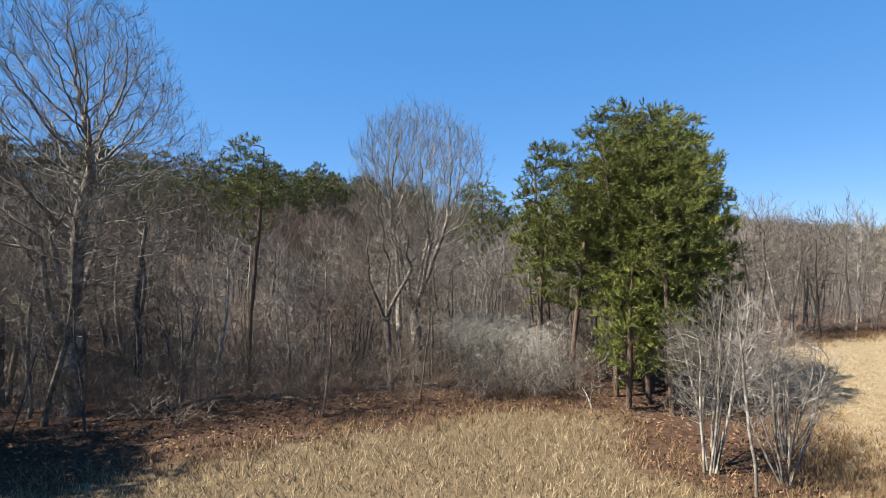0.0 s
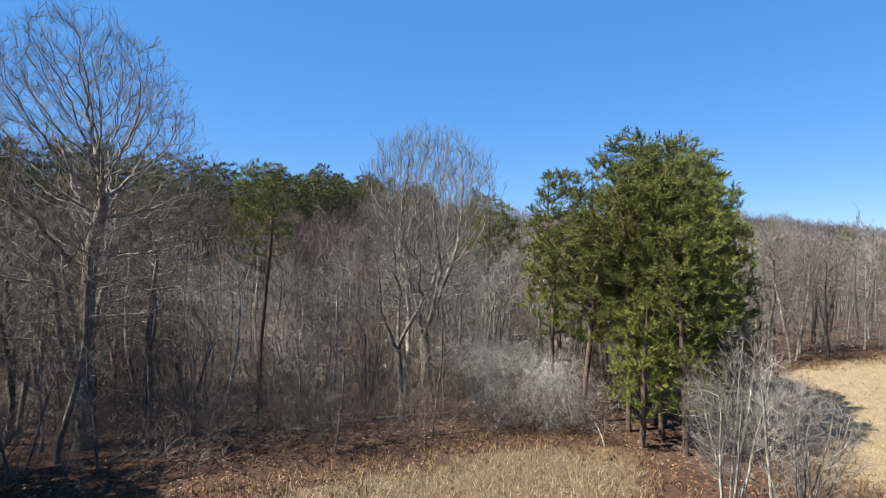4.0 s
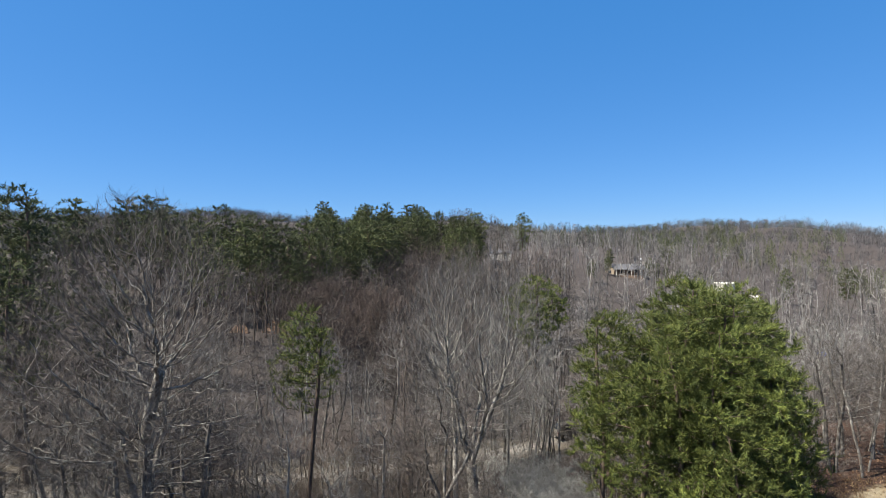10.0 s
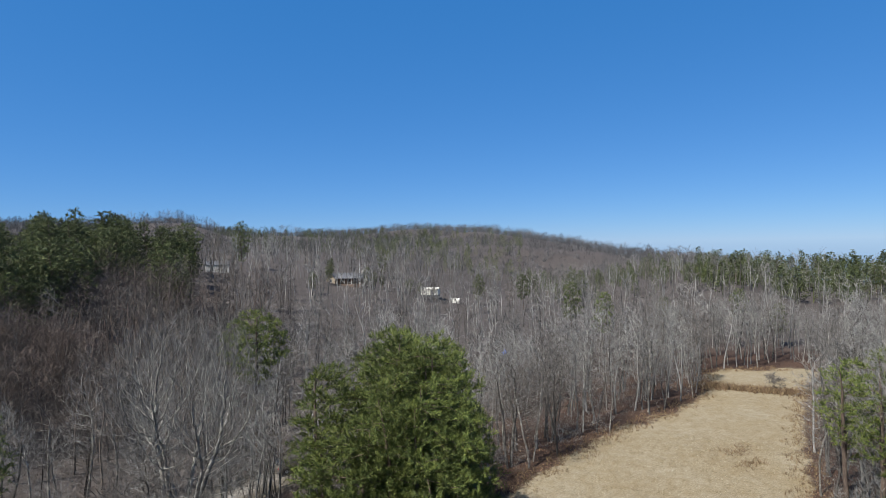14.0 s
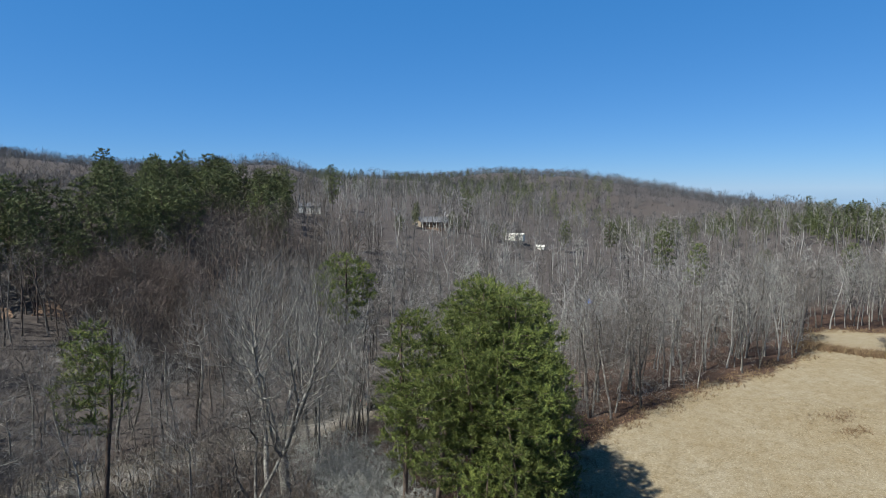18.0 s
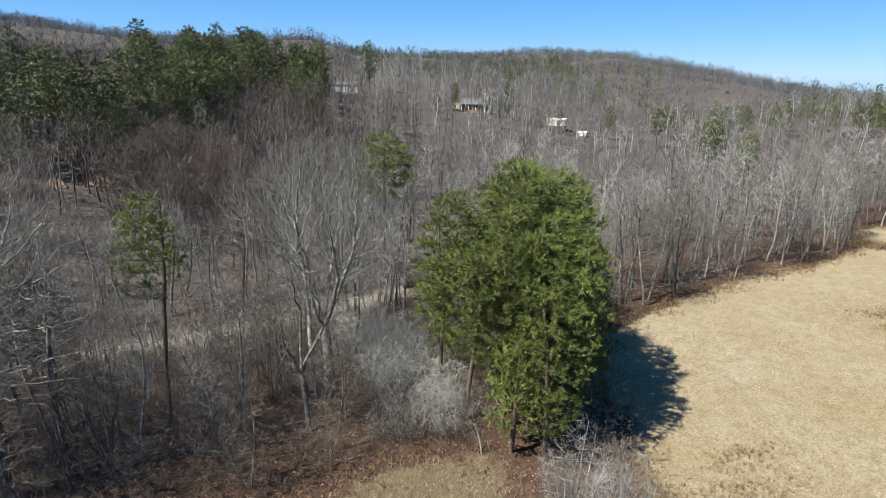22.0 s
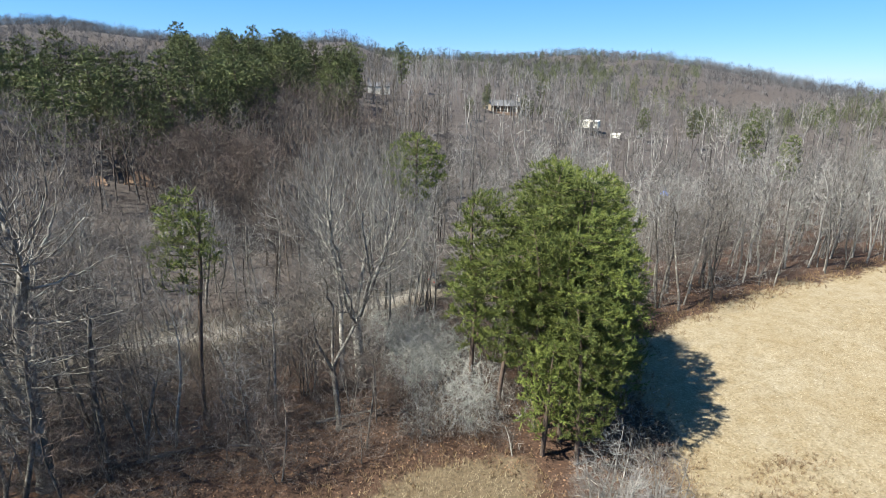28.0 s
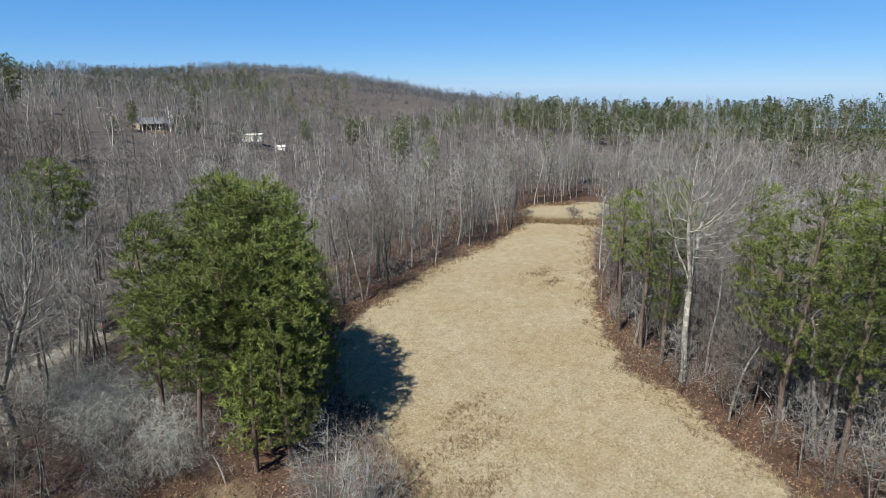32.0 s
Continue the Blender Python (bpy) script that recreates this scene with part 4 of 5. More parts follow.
# ---- woods that nobody could count ----
def merged(variants, places, r):
    """Many trees in one mesh; places: rows of x, y, size."""
    out, tone = [], []
    zs = land(places[:, 0], places[:, 1])
    for (x, y, s), z in zip(places, zs):
        v, f = variants[r.integers(len(variants))]
        a = r.uniform(0, 6.28)
        c, sn = np.cos(a), np.sin(a)
        w = np.stack([(v[:, 0] * c - v[:, 1] * sn) * s + x, (v[:, 0] * sn + v[:, 1] * c) * s + y, v[:, 2] * s * r.uniform(0.9, 1.12) + z], 1)
        out.append((w, f))
        tone.append(np.full(len(v), r.choice([-0.45, -0.3, -0.12, 0.05, 0.2, 0.5])))
    return *join(out), np.concatenate(tone)


def toned(me, tone):
    """Gives each tree of a wood its own lighter or darker bark."""
    at = me.attributes.new("tone", "FLOAT", "POINT")
    at.data.foreach_set("value", tone.astype(np.float32))
    return me


def scatter(r, near, far, count, az0=-50, az1=94, margin=1.0, power=0.5, crest=False, verge=2.0):
    az = np.radians(r.uniform(az0, az1, count * 2))
    rad = (near ** (1 / power) + r.uniform(0, 1, count * 2) * (far ** (1 / power) - near ** (1 / power))) ** power
    if crest:
        rad = np.interp(np.degrees(az), AZ, FAR) * r.uniform(0.86, 1.03, len(rad))
    x, y = rad * np.sin(az), rad * np.cos(az)
    ok = (field_depth(x, y) < -margin) & (line_distance(x, y, TRACK) > np.where(x > 28, 0.8, verge))
    return x[ok][:count], y[ok][:count]


def woods(name, label, variants, mat, r, near, far, count, sizes, **kw):
    x, y = scatter(r, near, far, count, **kw)
    v, f, tone = merged(variants, np.stack([x, y, r.uniform(*sizes, len(x))], 1), r)
    return tagged(new(name, toned(mesh_of(name, v, f, mat), tone)), label, "woods", kind="stuff")


def tuft_cone(seed, height, wide, n, length, thick):
    """A far evergreen: a trunk and a ragged cone of needle tufts."""
    r = np.random.default_rng(seed)
    u = r.uniform(0.12, 1, n)
    rad = wide * (1 - u) ** 0.7 * np.sqrt(r.uniform(0.2, 1, n))
    a = r.uniform(0, 6.28, n)
    p = np.stack([rad * np.cos(a), rad * np.sin(a), u * height], 1)
    d = unit(np.stack([np.cos(a), np.sin(a), r.uniform(-0.2, 0.9, n)], 1))
    return join([tube(np.array([[0, 0, -0.3], [0, 0, height * 0.95]]), np.array([0.18, 0.03]), 3), slivers(p, d, length * r.uniform(0.6, 1.3, n), thick, r)])


def fuzzy_crown(seed, height, wide, n, length, thick):
    """A far leafless tree: a stem and a round head of fine twigs."""
    r = np.random.default_rng(seed)
    u = r.uniform(0, 1, n)
    a, q = r.uniform(0, 6.28, n), r.uniform(0, 1, n) ** 0.5
    rad = wide * outline(u, 0.5) * q
    p = np.stack([rad * np.cos(a), rad * np.sin(a), height * (0.02 + 0.84 * u)], 1)
    d = unit(np.stack([np.cos(a) * q * 0.8, np.sin(a) * q * 0.8, np.ones(n)], 1) + r.normal(scale=0.3, size=(n, 3)))
    return join([slivers(np.array([[0, 0, -0.3]]), np.array([[0, 0, 1.0]]), np.array([height]), 0.35, r), slivers(p, d, length * r.uniform(0.6, 1.2, n), thick, r)])


mid_trees = [join(grown_tree(100 + k, 13.5, 0.12, 2.2 + 0.3 * (k % 4), 0.16, 0.5, 0, 1, marks=190, step=0.7, kill=0.8, up=0.2, tip=0.01, cut=0.035, least=0.036, twigs=3, twig=1.1, sprig=1, leader=0.72, sides=(4, 3, 3), only=95)) for k in range(8)]
low_trees = [join(grown_tree(120 + k, 13.5, 0.13, 2.4 + 0.3 * (k % 3), 0.28, 0.58, 0, 1, marks=60, step=1.3, kill=1.4, up=0.2, tip=0.015, cut=0.06, least=0.075, twigs=2, twig=1.6, sprig=1, leader=0.72, sides=(3, 3, 3), only=44)) for k in range(6)]
dot_trees = [fuzzy_crown(140 + k, 12, 3.4 + 0.4 * k, 42, 2.2, 0.32) for k in range(5)]
brushes = [bare_tree(150 + k, 2.2, 0.02, 1.3, 0.02, 8, (0.4, 1.1), 0.05, 2, 45, 0.5, 4, 0, (0.1, 0.5), 0.016, sides=3, near=0)[1] for k in range(6)]
cones = [tuft_cone(160 + k, 14.5, 3.6, 230, 1.1, 0.34) for k in range(4)]
r = np.random.default_rng(5)
woods("near_woods", "dense leafless grey winter woods in the valley", mid_trees, TWIG, r, 50, 125, 420, (0.7, 1.08), az0=8)
woods("near_woods", "dense leafless brown winter woods in the valley", mid_trees, TWIG_BROWN, r, 55, 125, 130, (0.65, 1.0), az0=8)
# Darker twigs stand in for this slope facing away from the sun.
woods("near_woods", "dense dark leafless woods on the slope beyond the track", mid_trees, TWIG_DARK_SHADED, r, 56, 125, 250, (0.6, 1.0), az1=11)
woods("near_woods", "grey leafless trees among dark woods on the slope", mid_trees, TWIG, r, 60, 125, 70, (0.7, 1.0), az1=10)
woods("near_woods", "brown leafless woods at the foot of the hill", mid_trees, TWIG_RED, r, 80, 165, 150, (0.7, 1.05), az0=-14, az1=14)
woods("near_woods", "grey-brown leafless woods at the foot of the hill", mid_trees, TWIG_BROWN, r, 80, 165, 190, (0.7, 1.05), az0=-14, az1=16)
woods("near_woods", "grey leafless woods beyond the meadow's far end", mid_trees, TWIG, r, 112, 175, 110, (0.6, 0.95), az0=50, az1=68)
woods("far_woods", "leafless grey woods on the valley floor", low_trees, TWIG, r, 120, 340, 1150, (0.75, 1.08), az0=6)
woods("far_woods", "leafless brown woods on the valley floor and slopes", low_trees, TWIG_BROWN, r, 120, 340, 800, (0.7, 1.0))
woods("far_woods", "dark leafless woods on the hill", low_trees, TWIG_DARK_SHADED, r, 120, 300, 380, (0.7, 1.05), az1=12)
woods("ridge_woods", "leafless woods on the distant ridge", dot_trees, TWIG_RIDGE_HAZE, r, 330, 950, 6500, (0.65, 1.0), az0=-46, az1=60)
woods("ridge_woods", "leafless woods along the crest of the distant ridge", dot_trees, TWIG_RIDGE_HAZE, r, 330, 950, 3600, (0.4, 0.68), az0=-42, az1=60, crest=True)
woods("ridge_woods", "leafless woods on the high ridge behind the evergreens", dot_trees, TWIG_RIDGE_HAZE, r, 330, 900, 1700, (0.65, 1.0), az0=-46, az1=-2)
woods("ridge_pines", "dark evergreens on the slope of the distant ridge", cones, NEEDLE_DARK, r, 420, 800, 620, (0.35, 0.75), az0=9, az1=30)
woods("ridge_pines", "scattered evergreens on the distant ridge", cones, NEEDLE_DARK, r, 330, 600, 200, (0.35, 0.7), az0=22, az1=38)
woods("pine_woods", "scattered dark green pines across the valley", cones, NEEDLE_DARK, r, 240, 370, 130, (0.4, 0.72), az0=38, az1=56)
woods("pine_woods", "dark green pine wood across the valley", cones, NEEDLE_DARK, r, 215, 350, 600, (0.6, 0.95), az0=54, az1=94)
woods("undergrowth", "tangled leafless brown brush", brushes, TWIG_BROWN, r, 24, 95, 1000, (0.5, 1.5), margin=0.3)
woods("undergrowth", "tangled leafless grey brush", brushes, TWIG, r, 34, 115, 1500, (0.6, 1.7), az0=22, margin=0.5)
woods("undergrowth", "pale tangled brush beneath the oak", brushes, TWIG, r, 36, 54, 380, (0.6, 1.4), az0=-46, az1=-2, margin=0.3, verge=3.0)
woods("undergrowth", "dense leafless thicket between the meadow and the track", brushes, TWIG_DARK_SHADED, r, 31, 58, 2000, (0.7, 1.5), az0=-46, az1=24, margin=0.2, verge=4.0)


# ---- grass, sedge and fallen leaves ----
def straw_material(name, a, b_, c):
    a, b_, c = [tuple(0.6 * v for v in k) for k in (a, b_, c)]
    m, n, l, b = material(name, 0.85)
    isl = n.new("ShaderNodeNewGeometry")
    rp = ramp(n, [(0.1, a), (0.5, b_), (0.9, c)])
    l.new(isl.outputs["Random Per Island"], rp.inputs[0])
    l.new(rp.outputs[0], b.inputs["Base Color"])
    return m


STRAW = straw_material("straw", (0.22, 0.17, 0.1), (0.38, 0.31, 0.195), (0.54, 0.47, 0.33))
RANK = straw_material("rank_straw", (0.15, 0.112, 0.062), (0.31, 0.248, 0.15), (0.48, 0.4, 0.26))
SEDGE = straw_material("sedge", (0.13, 0.075, 0.045), (0.25, 0.16, 0.09), (0.38, 0.28, 0.15))
LEAF = straw_material("dead_leaves", (0.09, 0.05, 0.03), (0.2, 0.115, 0.065), (0.32, 0.2, 0.12))


def blades(name, label, mat, x, y, size, width, r, flat=0.6, per=1):
    x, y = np.repeat(x, per) + r.normal(scale=0.06, size=len(x) * per), np.repeat(y, per) + r.normal(scale=0.06, size=len(x) * per)
    p = np.stack([x, y, land(x, y) - 0.01], 1)
    d = unit(np.concatenate([r.normal(scale=flat, size=(len(x), 2)), np.ones((len(x), 1))], 1))
    v, f = slivers(p, d, size * r.uniform(0.5, 1.4, len(x)), width, r)
    return tagged(new(name, mesh_of(name, v, f, mat)), label, "grass", kind="stuff")


r = np.random.default_rng(9)
n = 230000
az, rad = np.radians(r.uniform(-34, 84, n)), 18 + 62 * r.uniform(0, 1, n) ** 0.9
x, y = rad * np.sin(az), rad * np.cos(az)
ok = field_depth(x, y) > 0.5 + r.normal(scale=0.8, size=n)
x, y = x[ok], y[ok]
close = x < 16 + r.normal(scale=2.5, size=len(x))
blades("dry_grass", "short dry straw-coloured meadow grass", STRAW, x[~close][:42000], y[~close][:42000], 0.2, 0.035, r, 0.9)
blades("rank_grass", "rough browner grass on the near meadow", RANK, x[close][:44000], y[close][:44000], 0.34, 0.032, r, 0.6)
n = 90000
x, y = r.uniform(-32, 112, n), r.uniform(3, 72, n)
dep = field_depth(x, y)
ok = (dep > -2.0) & (dep < 1.6 + np.sin(x * 0.7 + y) * 0.8) & (np.hypot(x, y) > 15)
x, y = x[ok][:4200], y[ok][:4200]
blades("sedge", "tall reddish-brown dead sedge along the meadow's edge", SEDGE, x, y, 0.5, 0.03, r, 0.45, 7)
n = 60000
x, y = r.uniform(-40, 60, n), r.uniform(0, 58, n)
dep = field_depth(x, y)
ok = (dep > -9) & (dep < 0.4) & (np.hypot(x, y) > 16)
x, y = x[ok][:16000], y[ok][:16000]
p = np.stack([x, y, land(x, y) + 0.02], 1)
d = unit(np.concatenate([r.normal(size=(len(x), 2)), r.uniform(0.0, 0.5, (len(x), 1))], 1))
v, f = slivers(p, d, np.full(len(x), 0.17), 0.14, r)
tagged(new("fallen_leaves", mesh_of("fallen_leaves", v, f, LEAF)), "curled brown fallen leaves", "leaves", kind="stuff")
# darker tussocks that stand in the meadow
for cx, cy, sx, sy, k in [(27.5, 22.5, 2.2, 1.0, 260), (23.5, 18.6, 1.8, 0.8, 240), (30.5, 25.5, 2.0, 0.7, 160), (63.5, 41.0, 1.8, 0.7, 150), (61.5, 37.6, 1.4, 0.5, 100), (21.5, 24.5, 1.5, 2.5, 500), (19.0, 19.5, 2.0, 1.5, 500)]:
    x, y = r.normal(cx, sx, k), r.normal(cy, sy, k)
    blades("tussock", "low patch of darker dead weeds in the meadow", SEDGE, x, y, 0.4, 0.03, r, 0.6, 5)
# a band of tall brown weeds across the meadow's far end
u = r.uniform(-0.05, 1.3, 1500)
x, y = 87.0 + 6.5 * u + r.normal(scale=0.9, size=1500), 62.8 - 9.6 * u + r.normal(scale=0.5, size=1500)
blades("weed_band", "band of tall brown weeds across the far meadow", SEDGE, x, y, 0.85, 0.07, r, 0.35, 4)
g = bare_tree(170, 2.6, 0.04, 2.2, 0.0, 26, (0.5, 1.2), 0.04, 6, 900, 0.5, 6, 0, (0.2, 0.7), 0.03, near=0)
thing_from("brown_bush", "round reddish-brown leafless bush standing in the far meadow", "bush", "", *g, BARK, TWIG_BROWN, on_ground(94.3, 54.2))


# ---- buildings on the hillside ----
def plain(name, color, rough=0.8, scale=6.0, vary=0.25):
    m, n, l, b = material(name, rough)
    co = n.new("ShaderNodeTexCoord").outputs["Object"]
    t = noise_node(n, l, scale, 5, 0.65, co)
    rp = ramp(n, [(0.3, tuple(c * (1 - vary) for c in color)), (0.7, tuple(min(1, c * (1 + vary * 0.5)) for c in color))])
    l.new(t.outputs[0], rp.inputs[0])
    l.new(rp.outputs[0], b.inputs["Base Color"])
    return m


def box(name, lo, hi, mat, parent, label="", bevel=0.02):
    bm = bmesh.new()
    bmesh.ops.create_cube(bm, size=1)
    lo, hi = Vector(lo), Vector(hi)
    for v in bm.verts:
        v.co = Vector(((v.co.x + 0.5) * (hi.x - lo.x) + lo.x, (v.co.y + 0.5) * (hi.y - lo.y) + lo.y, (v.co.z + 0.5) * (hi.z - lo.z) + lo.z))
    bmesh.ops.bevel(bm, geom=list(bm.edges), offset=min(bevel, min(hi - lo) * 0.3), segments=1, affect="EDGES")
    me = bpy.data.meshes.new(name)
    bm.to_mesh(me)
    bm.free()
    me.materials.append(mat)
    return part(name, me, parent, label)


def gable(name, lo, hi, ridge, mat, parent, over=0.35, thick=0.14, along_x=True, label=""):
    """Two roof slabs that meet at a ridge over the rectangle lo..hi (x, y, eave height)."""
    (x0, y0, z), (x1, y1, _) = lo, hi
    if along_x:
        m = (y0 + y1) / 2
        prof = [(y0 - over, z - over * (ridge - z) / (m - y0)), (m, ridge), (y1 + over, z - over * (ridge - z) / (m - y0))]
        ends = (x0 - over, x1 + over)
        pts = [[(e, a, b) for a, b in prof] + [(e, a, b + thick) for a, b in prof] for e in ends]
    else:
        m = (x0 + x1) / 2
        prof = [(x0 - over, z - over * (ridge - z) / (m - x0)), (m, ridge), (x1 + over, z - over * (ridge - z) / (m - x0))]
        ends = (y0 - over, y1 + over)
        pts = [[(a, e, b) for a, b in prof] + [(a, e, b + thick) for a, b in prof] for e in ends]
    bm = bmesh.new()
    a = [bm.verts.new(p) for p in pts[0]]
    b = [bm.verts.new(p) for p in pts[1]]
    for quad in [(a[3], a[4], b[4], b[3]), (a[4], a[5], b[5], b[4]), (a[0], b[0], b[1], a[1]), (a[1], b[1], b[2], a[2]), (a[0], a[3], b[3], b[0]), (a[2], b[2], b[5], a[5]),
                 (a[0], a[1], a[4], a[3]), (a[1], a[2], a[5], a[4]), (b[0], b[3], b[4], b[1]), (b[1], b[4], b[5], b[2])]:
        bm.faces.new(quad)
    bmesh.ops.recalc_face_normals(bm, faces=bm.faces)
    me = bpy.data.meshes.new(name)
    bm.to_mesh(me)
    bm.free()
    me.materials.append(mat)
    return part(name, me, parent, label)


def gable_wall(name, y, x0, x1, z0, eave, ridge, mat, parent, thick=0.15):
    bm = bmesh.new()
    prof = [(x0, z0), (x1, z0), (x1, eave), ((x0 + x1) / 2, ridge), (x0, eave)]
    a = [bm.verts.new((x, y, z)) for x, z in prof]
    b = [bm.verts.new((x, y + thick, z)) for x, z in prof]
    bm.faces.new(a), bm.faces.new(b[::-1])
    for i in range(5):
        bm.faces.new((a[i], b[i], b[(i + 1) % 5], a[(i + 1) % 5]))
    bmesh.ops.recalc_face_normals(bm, faces=bm.faces)
    me = bpy.data.meshes.new(name)
    bm.to_mesh(me)
    bm.free()
    me.materials.append(mat)
    return part(name, me, parent)


LOG = plain("dark_siding", (0.13, 0.09, 0.065), 0.8, 3)
SHINGLE = plain("grey_shingle", (0.075, 0.075, 0.08), 0.9, 4)
CREAM = plain("cream_trim", (0.72, 0.68, 0.58), 0.6)
WHITE = plain("white_siding", (0.8, 0.8, 0.78), 0.5)
GLASSY = plain("dark_glass", (0.03, 0.035, 0.04), 0.08)
BRICK = plain("chimney_stone", (0.42, 0.38, 0.33), 0.9, 8)


def window(x, y, z, w, h, parent, trim=None):
    fr = box("window", (x - w / 2, y - 0.05, z), (x + w / 2, y + 0.04, z + h), trim or CREAM, parent)
    box("pane", (x - w / 2 + 0.08, y - 0.07, z + 0.08), (x + w / 2 - 0.08, y - 0.052, z + h - 0.08), GLASSY, fr)


house = tagged(new("house"), "dark low house with grey roof and a cream gable", "house")
hz = float(land(80.0, 213.3))
box("foundation", (-7.2, 0, -1.5), (7.2, 7, 0.15), LOG, house)
box("wall", (-2.9, 1.8, 0.15), (7.0, 6.8, 2.6), LOG, house)
gable("roof", (-3.2, 0.2, 2.6), (7.2, 7, 2.6), 4.4, SHINGLE, house, label="grey shingle roof")
box("porch_floor", (-2.9, 0.2, 0.15), (7.0, 1.8, 0.3), LOG, house)
for px in (-2.7, 0.2, 3.0, 5.0, 6.8):
    box("porch_post", (px - 0.09, 0.3, 0.3), (px + 0.09, 0.48, 2.55), CREAM, house, "white porch post")
box("porch_rail", (-2.7, 0.34, 1.1), (6.8, 0.42, 1.2), LOG, house)
box("wing_wall", (-6.9, 0.6, 0.15), (-3.5, 6.6, 2.5), LOG, house)
gable_wall("gable_front", 0.45, -6.9, -3.5, 0.15, 2.5, 4.0, plain("tan_siding", (0.3, 0.24, 0.17)), house)
gable("wing_roof", (-6.9, 0.6, 2.5), (-3.5, 6.8, 2.5), 4.05, SHINGLE, house, along_x=False)
for wx in (-1.4, 1.6, 4.2):
    window(wx, 1.78, 1.05, 1.2, 1.2, house, LOG)
window(-5.2, 0.42, 1.0, 1.1, 1.2, house)
box("door", (5.5, 1.72, 0.3), (6.4, 1.79, 2.35), CREAM, house, "pale front door")
box("chimney", (6.2, 3.0, 3.0), (6.9, 3.7, 5.4), BRICK, house, "pale stone chimney")
house.matrix_basis = Matrix.LocRotScale((80.3, 213.2, hz + 0.35), Euler((0, 0, math.atan2(-8.4, 10.9))), None)
pole = tagged(new("flagpole"), "tall white pole beside the house", "pole")
v, f = tube(np.array([[0, 0, -0.3], [0, 0, 4.0], [0, 0, 9.0]]), np.array([0.09, 0.08, 0.05]), 8)
part("mast", mesh_of("mast", v, f, WHITE, True), pole)
box("lamp", (-0.2, -0.2, 7.4), (0.2, 0.2, 7.8), WHITE, pole)
pole.matrix_basis = on_ground(85.2, 208.6)

trailer = tagged(new("mobile_home"), "long white mobile home among bare trees", "house")
box("body", (-3.6, -1.8, 0.55), (3.6, 1.8, 3.0), CREAM, trailer)
gable("roof", (-3.6, -1.8, 3.0), (3.6, 1.8, 3.0), 3.4, CREAM, trailer, 0.2, 0.08)
box("skirt", (-3.55, -1.75, -0.4), (3.55, 1.75, 0.54), SHINGLE, trailer)
window(-1.8, -1.82, 1.5, 0.7, 0.6, trailer, CREAM)
box("door", (0.8, -1.86, 0.7), (1.7, -1.8, 2.7), SHINGLE, trailer)
trailer.matrix_basis = Matrix.LocRotScale((114, 205, float(land(114, 205)) + 0.2), Euler((0, 0, -0.75)), None)
shed = tagged(new("shed"), "small white shed near the mobile home", "shed")
box("wall", (-1.5, -1.2, -0.3), (1.5, 1.2, 1.2), CREAM, shed)
gable("roof", (-1.5, -1.2, 1.2), (1.5, 1.2, 1.2), 1.8, CREAM, shed, 0.15, 0.08)
shed.matrix_basis = on_ground(121.5, 198, -0.6)
barn = tagged(new("barn"), "pale weathered barn of upright boards on the hill", "barn")
box("wall", (-4.0, -2.5, -0.4), (4.0, 2.5, 2.6), plain("pale_boards", (0.55, 0.52, 0.47)), barn)
gable("roof", (-4.0, -2.5, 2.6), (4.0, 2.5, 2.6), 3.9, SHINGLE, barn, 0.2, 0.1)
BOARD = plain("board", (0.6, 0.57, 0.51), 0.85, 5)
for k in range(20):
    box("board", (-3.98 + k * 0.4, -2.56, -0.3), (-3.66 + k * 0.4, -2.502, 2.55), BOARD, barn)
barn.matrix_basis = on_ground(36.5, 226, -0.16)


# ---- small things on the ground ----
def log_at(name, label, length, radius, x, y, turn, mat, lift=0.0, seed=1):
    """A fallen trunk with broken branch stubs."""
    r = np.random.default_rng(seed)
    line = grow(r, np.zeros((1, 3)), np.array([[1.0, 0, 0.0]]), [length], 8, 0.04, 0.0)[0]
    line[:, 2] = radius * 0.8 + np.linspace(0, lift, 9)
    e = tagged(new(name), label, "log")
    v, f = tube(line, radius * np.linspace(1, 0.55, 9), 8)
    part("trunk", mesh_of("trunk", v, f, mat, True), e)
    p = line[r.integers(2, 8, 6)]
    st = grow(r, p, unit(r.normal(size=(6, 3)) + [0.6, 0, 0.8]), r.uniform(0.3, 1.6, 6), 4, 0.15, 0.02)
    for k in range(6):
        part("branch_stub", mesh_of("branch_stub", *tube(st[k], radius * 0.25 * np.linspace(1, 0.3, 5), 4), mat, True), e)
    e.matrix_basis = on_ground(x, y, turn)
    return e


log_at("fallen_log", "grey fallen trunk lying along the wood's edge", 3.6, 0.14, -10.5, 36.4, 0.16, BARK, seed=2)
log_at("fallen_log", "thin fallen trunk in the leaf litter", 3.2, 0.1, -5.0, 36.9, -0.15, BARK, seed=3)
log_at("fallen_log", "dark fallen trunk half hidden in brush", 5.0, 0.13, 1.0, 38.2, 0.2, BARK, seed=4)
log_at("fallen_branch", "grey branch fallen from the oak", 2.2, 0.06, -13.0, 32.2, 0.9, BARK_MID, 0.5, seed=5)
log_at("fallen_branch", "twisted pale dead branch beside the pines", 2.6, 0.06, 13.4, 31.0, 1.2, BARK_PALE, 0.6, seed=6)
log_at("fallen_log", "weathered log beside the long meadow", 3.5, 0.14, 60.5, 26.6, 0.5, BARK_PALE, seed=7)

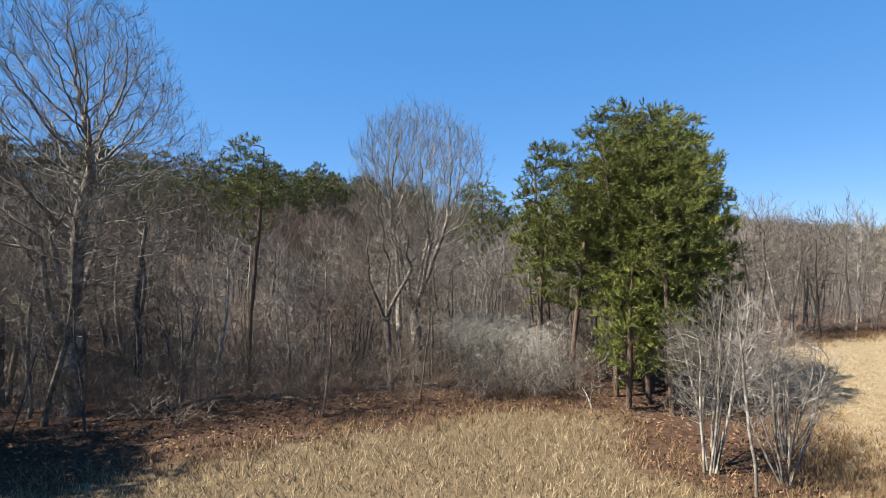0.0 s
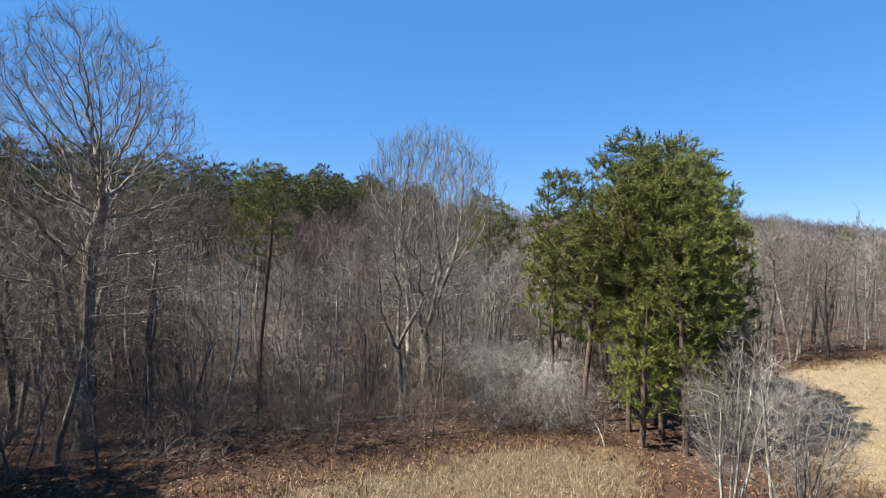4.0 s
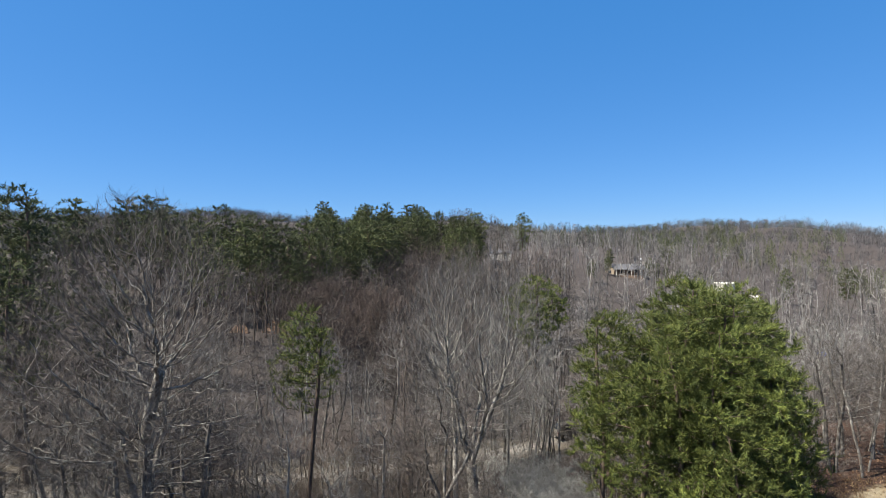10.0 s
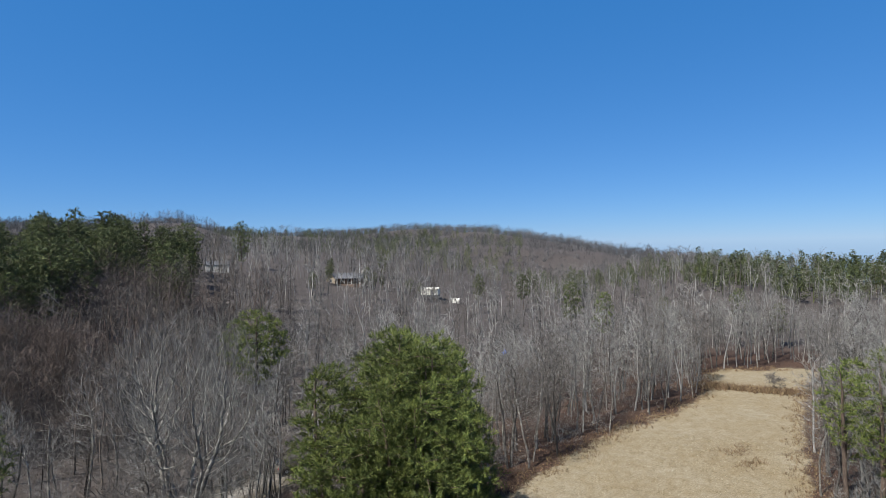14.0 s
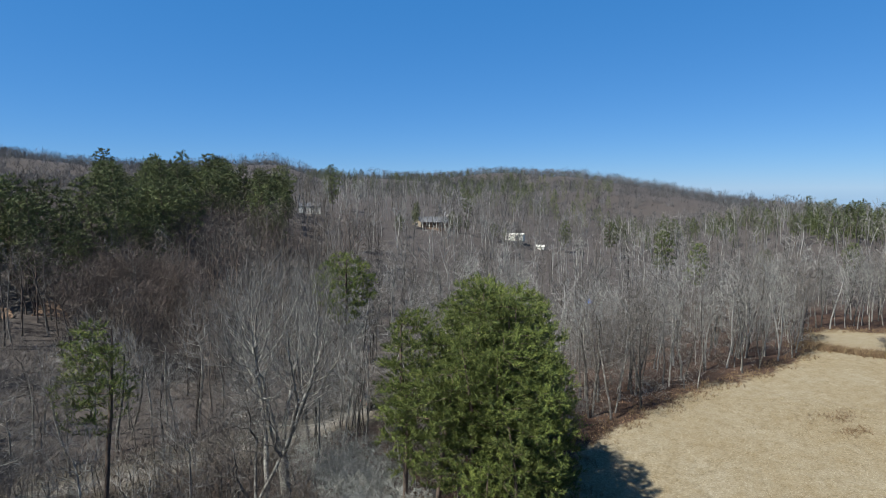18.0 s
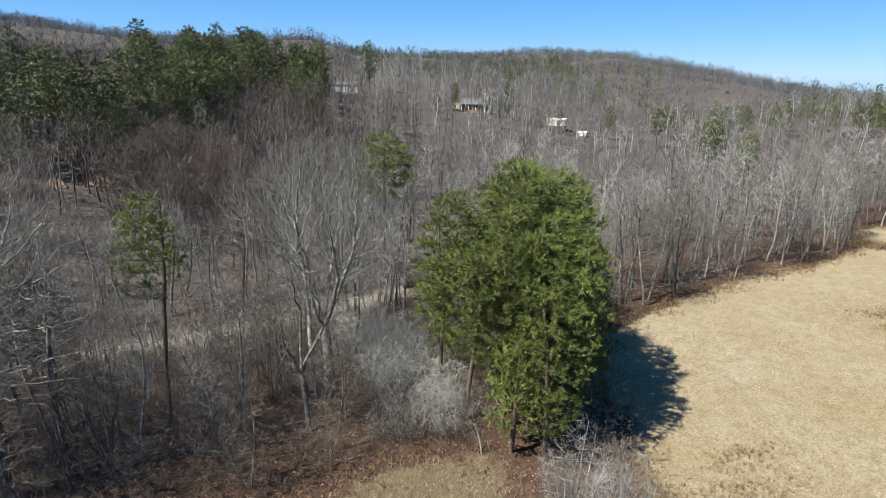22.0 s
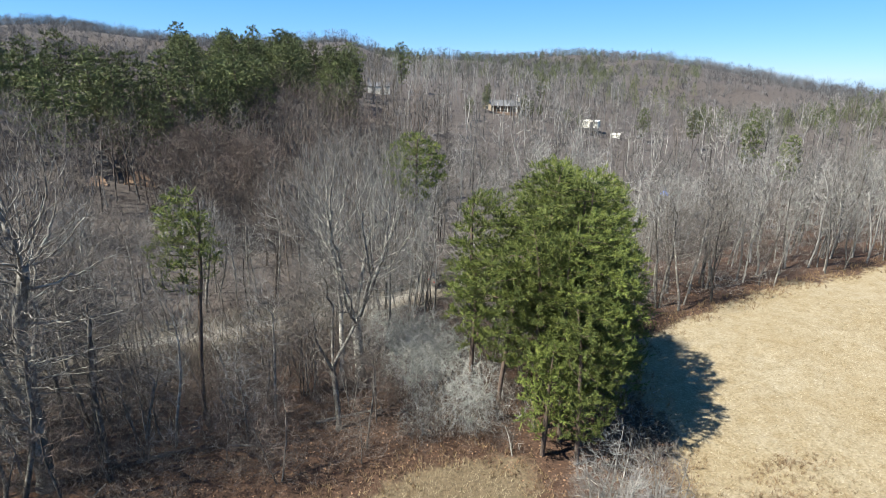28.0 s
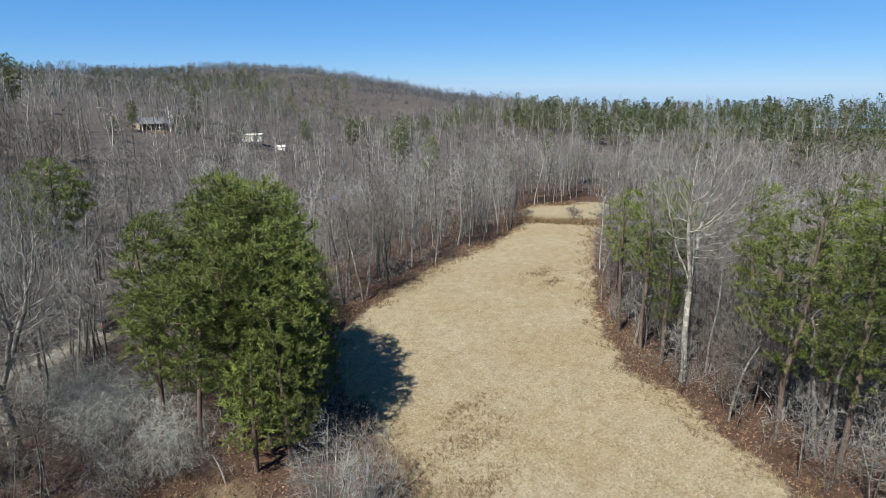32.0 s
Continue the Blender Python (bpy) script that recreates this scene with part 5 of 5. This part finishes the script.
# bare earth bank cut into the slope
r = np.random.default_rng(12)
SOIL = plain("bare_soil", (0.2, 0.13, 0.085), 0.95, 2.0, 0.5)
for bx, by, w, h in [(-21.5, 97.5, 4.5, 1.9), (-27.0, 96.0, 3.0, 1.4)]:
    u, v = np.meshgrid(np.linspace(-1, 1, 25), np.linspace(0, 1, 9), indexing="ij")
    rim = np.sqrt(np.clip(1 - u * u, 0, 1))
    px = bx + u * w * 0.5 + r.normal(scale=0.08, size=u.shape)
    py = by + v * 1.6 * rim + r.normal(scale=0.08, size=u.shape)
    pz = land(px, py) + h * v ** 0.8 * rim - 0.25 + r.normal(scale=0.05, size=u.shape)
    i, j = np.meshgrid(np.arange(24), np.arange(8), indexing="ij")
    k0 = (i * 9 + j).ravel()
    top = np.stack([px, py, pz], -1).reshape(-1, 3)
    q0 = np.stack([k0, k0 + 9, k0 + 10, k0 + 1], -1)
    tagged(new("earth_bank", mesh_of("earth_bank", top, q0, SOIL, True)), "bare orange-brown earth bank cut into the slope", "bank", kind="structure")

# a car parked on the track, half hidden by twigs
PAINT = plain("tan_paint", (0.09, 0.08, 0.065), 0.45, 20, 0.1)
RUBBER = plain("rubber", (0.03, 0.03, 0.03), 0.9)
CHROME = plain("wheel_metal", (0.45, 0.45, 0.46), 0.35)


def wheel(parent, x, y):
    for name, rad, wide, mat in (("tyre", 0.34, 0.2, RUBBER), ("rim", 0.2, 0.22, CHROME)):
        bm = bmesh.new()
        bmesh.ops.create_cone(bm, cap_ends=True, segments=20, radius1=rad, radius2=rad, depth=wide)
        bmesh.ops.bevel(bm, geom=[e for e in bm.edges if len(e.link_faces) == 2 and any(len(f.verts) > 4 for f in e.link_faces)], offset=0.03, segments=2, affect="EDGES")
        bmesh.ops.transform(bm, matrix=pose(x, y, 0.34, 90, 0, 0), verts=bm.verts)
        me = bpy.data.meshes.new(name)
        bm.to_mesh(me)
        bm.free()
        me.materials.append(mat)
        if name == "tyre":
            ty = part("wheel", me, parent)
        else:
            part("rim", me, ty)


def loft(name, sections, mat, parent, label=""):
    """A body through rectangles given as x, half width, bottom, top."""
    bm = bmesh.new()
    rings = [[bm.verts.new((x, s * w, z)) for s, z in ((-1, lo), (1, lo), (1, hi), (-1, hi))] for x, w, lo, hi in sections]
    for a, b in zip(rings[:-1], rings[1:]):
        for k in range(4):
            bm.faces.new((a[k], a[(k + 1) % 4], b[(k + 1) % 4], b[k]))
    bm.faces.new(rings[0][::-1]), bm.faces.new(rings[-1])
    bmesh.ops.recalc_face_normals(bm, faces=bm.faces)
    bmesh.ops.bevel(bm, geom=list(bm.edges), offset=0.05, segments=2, affect="EDGES")
    me = bpy.data.meshes.new(name)
    bm.to_mesh(me)
    bm.free()
    me.materials.append(mat)
    return part(name, me, parent, label)


car = tagged(new("parked_car"), "dull tan car parked on the dirt track", "car")
loft("body", [(-2.2, 0.78, 0.35, 0.8), (-2.0, 0.86, 0.28, 0.98), (0.9, 0.88, 0.26, 1.0), (2.0, 0.82, 0.3, 0.86), (2.25, 0.74, 0.38, 0.7)], PAINT, car)
loft("cabin", [(-1.9, 0.68, 0.95, 1.3), (-1.5, 0.66, 0.95, 1.58), (0.2, 0.66, 0.95, 1.6), (1.1, 0.7, 0.95, 1.02)], GLASSY, car, "dark glass cabin")
loft("roof", [(-1.5, 0.64, 1.56, 1.62), (0.15, 0.64, 1.57, 1.64)], PAINT, car)
for wx in (-1.4, 1.4):
    for wy in (-0.8, 0.8):
        wheel(car, wx, wy)
for wy in (-0.6, 0.6):
    box("headlight", (2.14, wy - 0.15, 0.6), (2.27, wy + 0.15, 0.72), WHITE, car, "clear headlight")
    box("tail_light", (-2.24, wy - 0.12, 0.7), (-2.15, wy + 0.12, 0.85), plain("red_glass", (0.35, 0.02, 0.02), 0.3), car, "red tail light")
car.matrix_basis = on_ground(18.6, 66.0, 0.32)

tarp = tagged(new("tarp_heap"), "heap covered with a bright blue tarpaulin", "tarpaulin")
u, v = np.meshgrid(np.linspace(0, 1, 13), np.linspace(0, 2 * np.pi, 25), indexing="ij")
rad = 1.5 * (1 - u * 0.9)
pts = np.stack([rad * np.cos(v) * 1.25, rad * np.sin(v), 1.8 * u ** 0.7 + 0.1 * np.sin(5 * v) * u * (1 - u) * 4 - 0.05], -1)
i, j = np.meshgrid(np.arange(12), np.arange(24), indexing="ij")
k0 = (i * 25 + j).ravel()
part("sheet", mesh_of("sheet", pts.reshape(-1, 3), np.stack([k0, k0 + 1, k0 + 26, k0 + 25], -1), plain("blue_sheet", (0.05, 0.14, 0.5), 0.45), True), tarp)
tarp.matrix_basis = on_ground(78, 106, 0.0, 0.55)
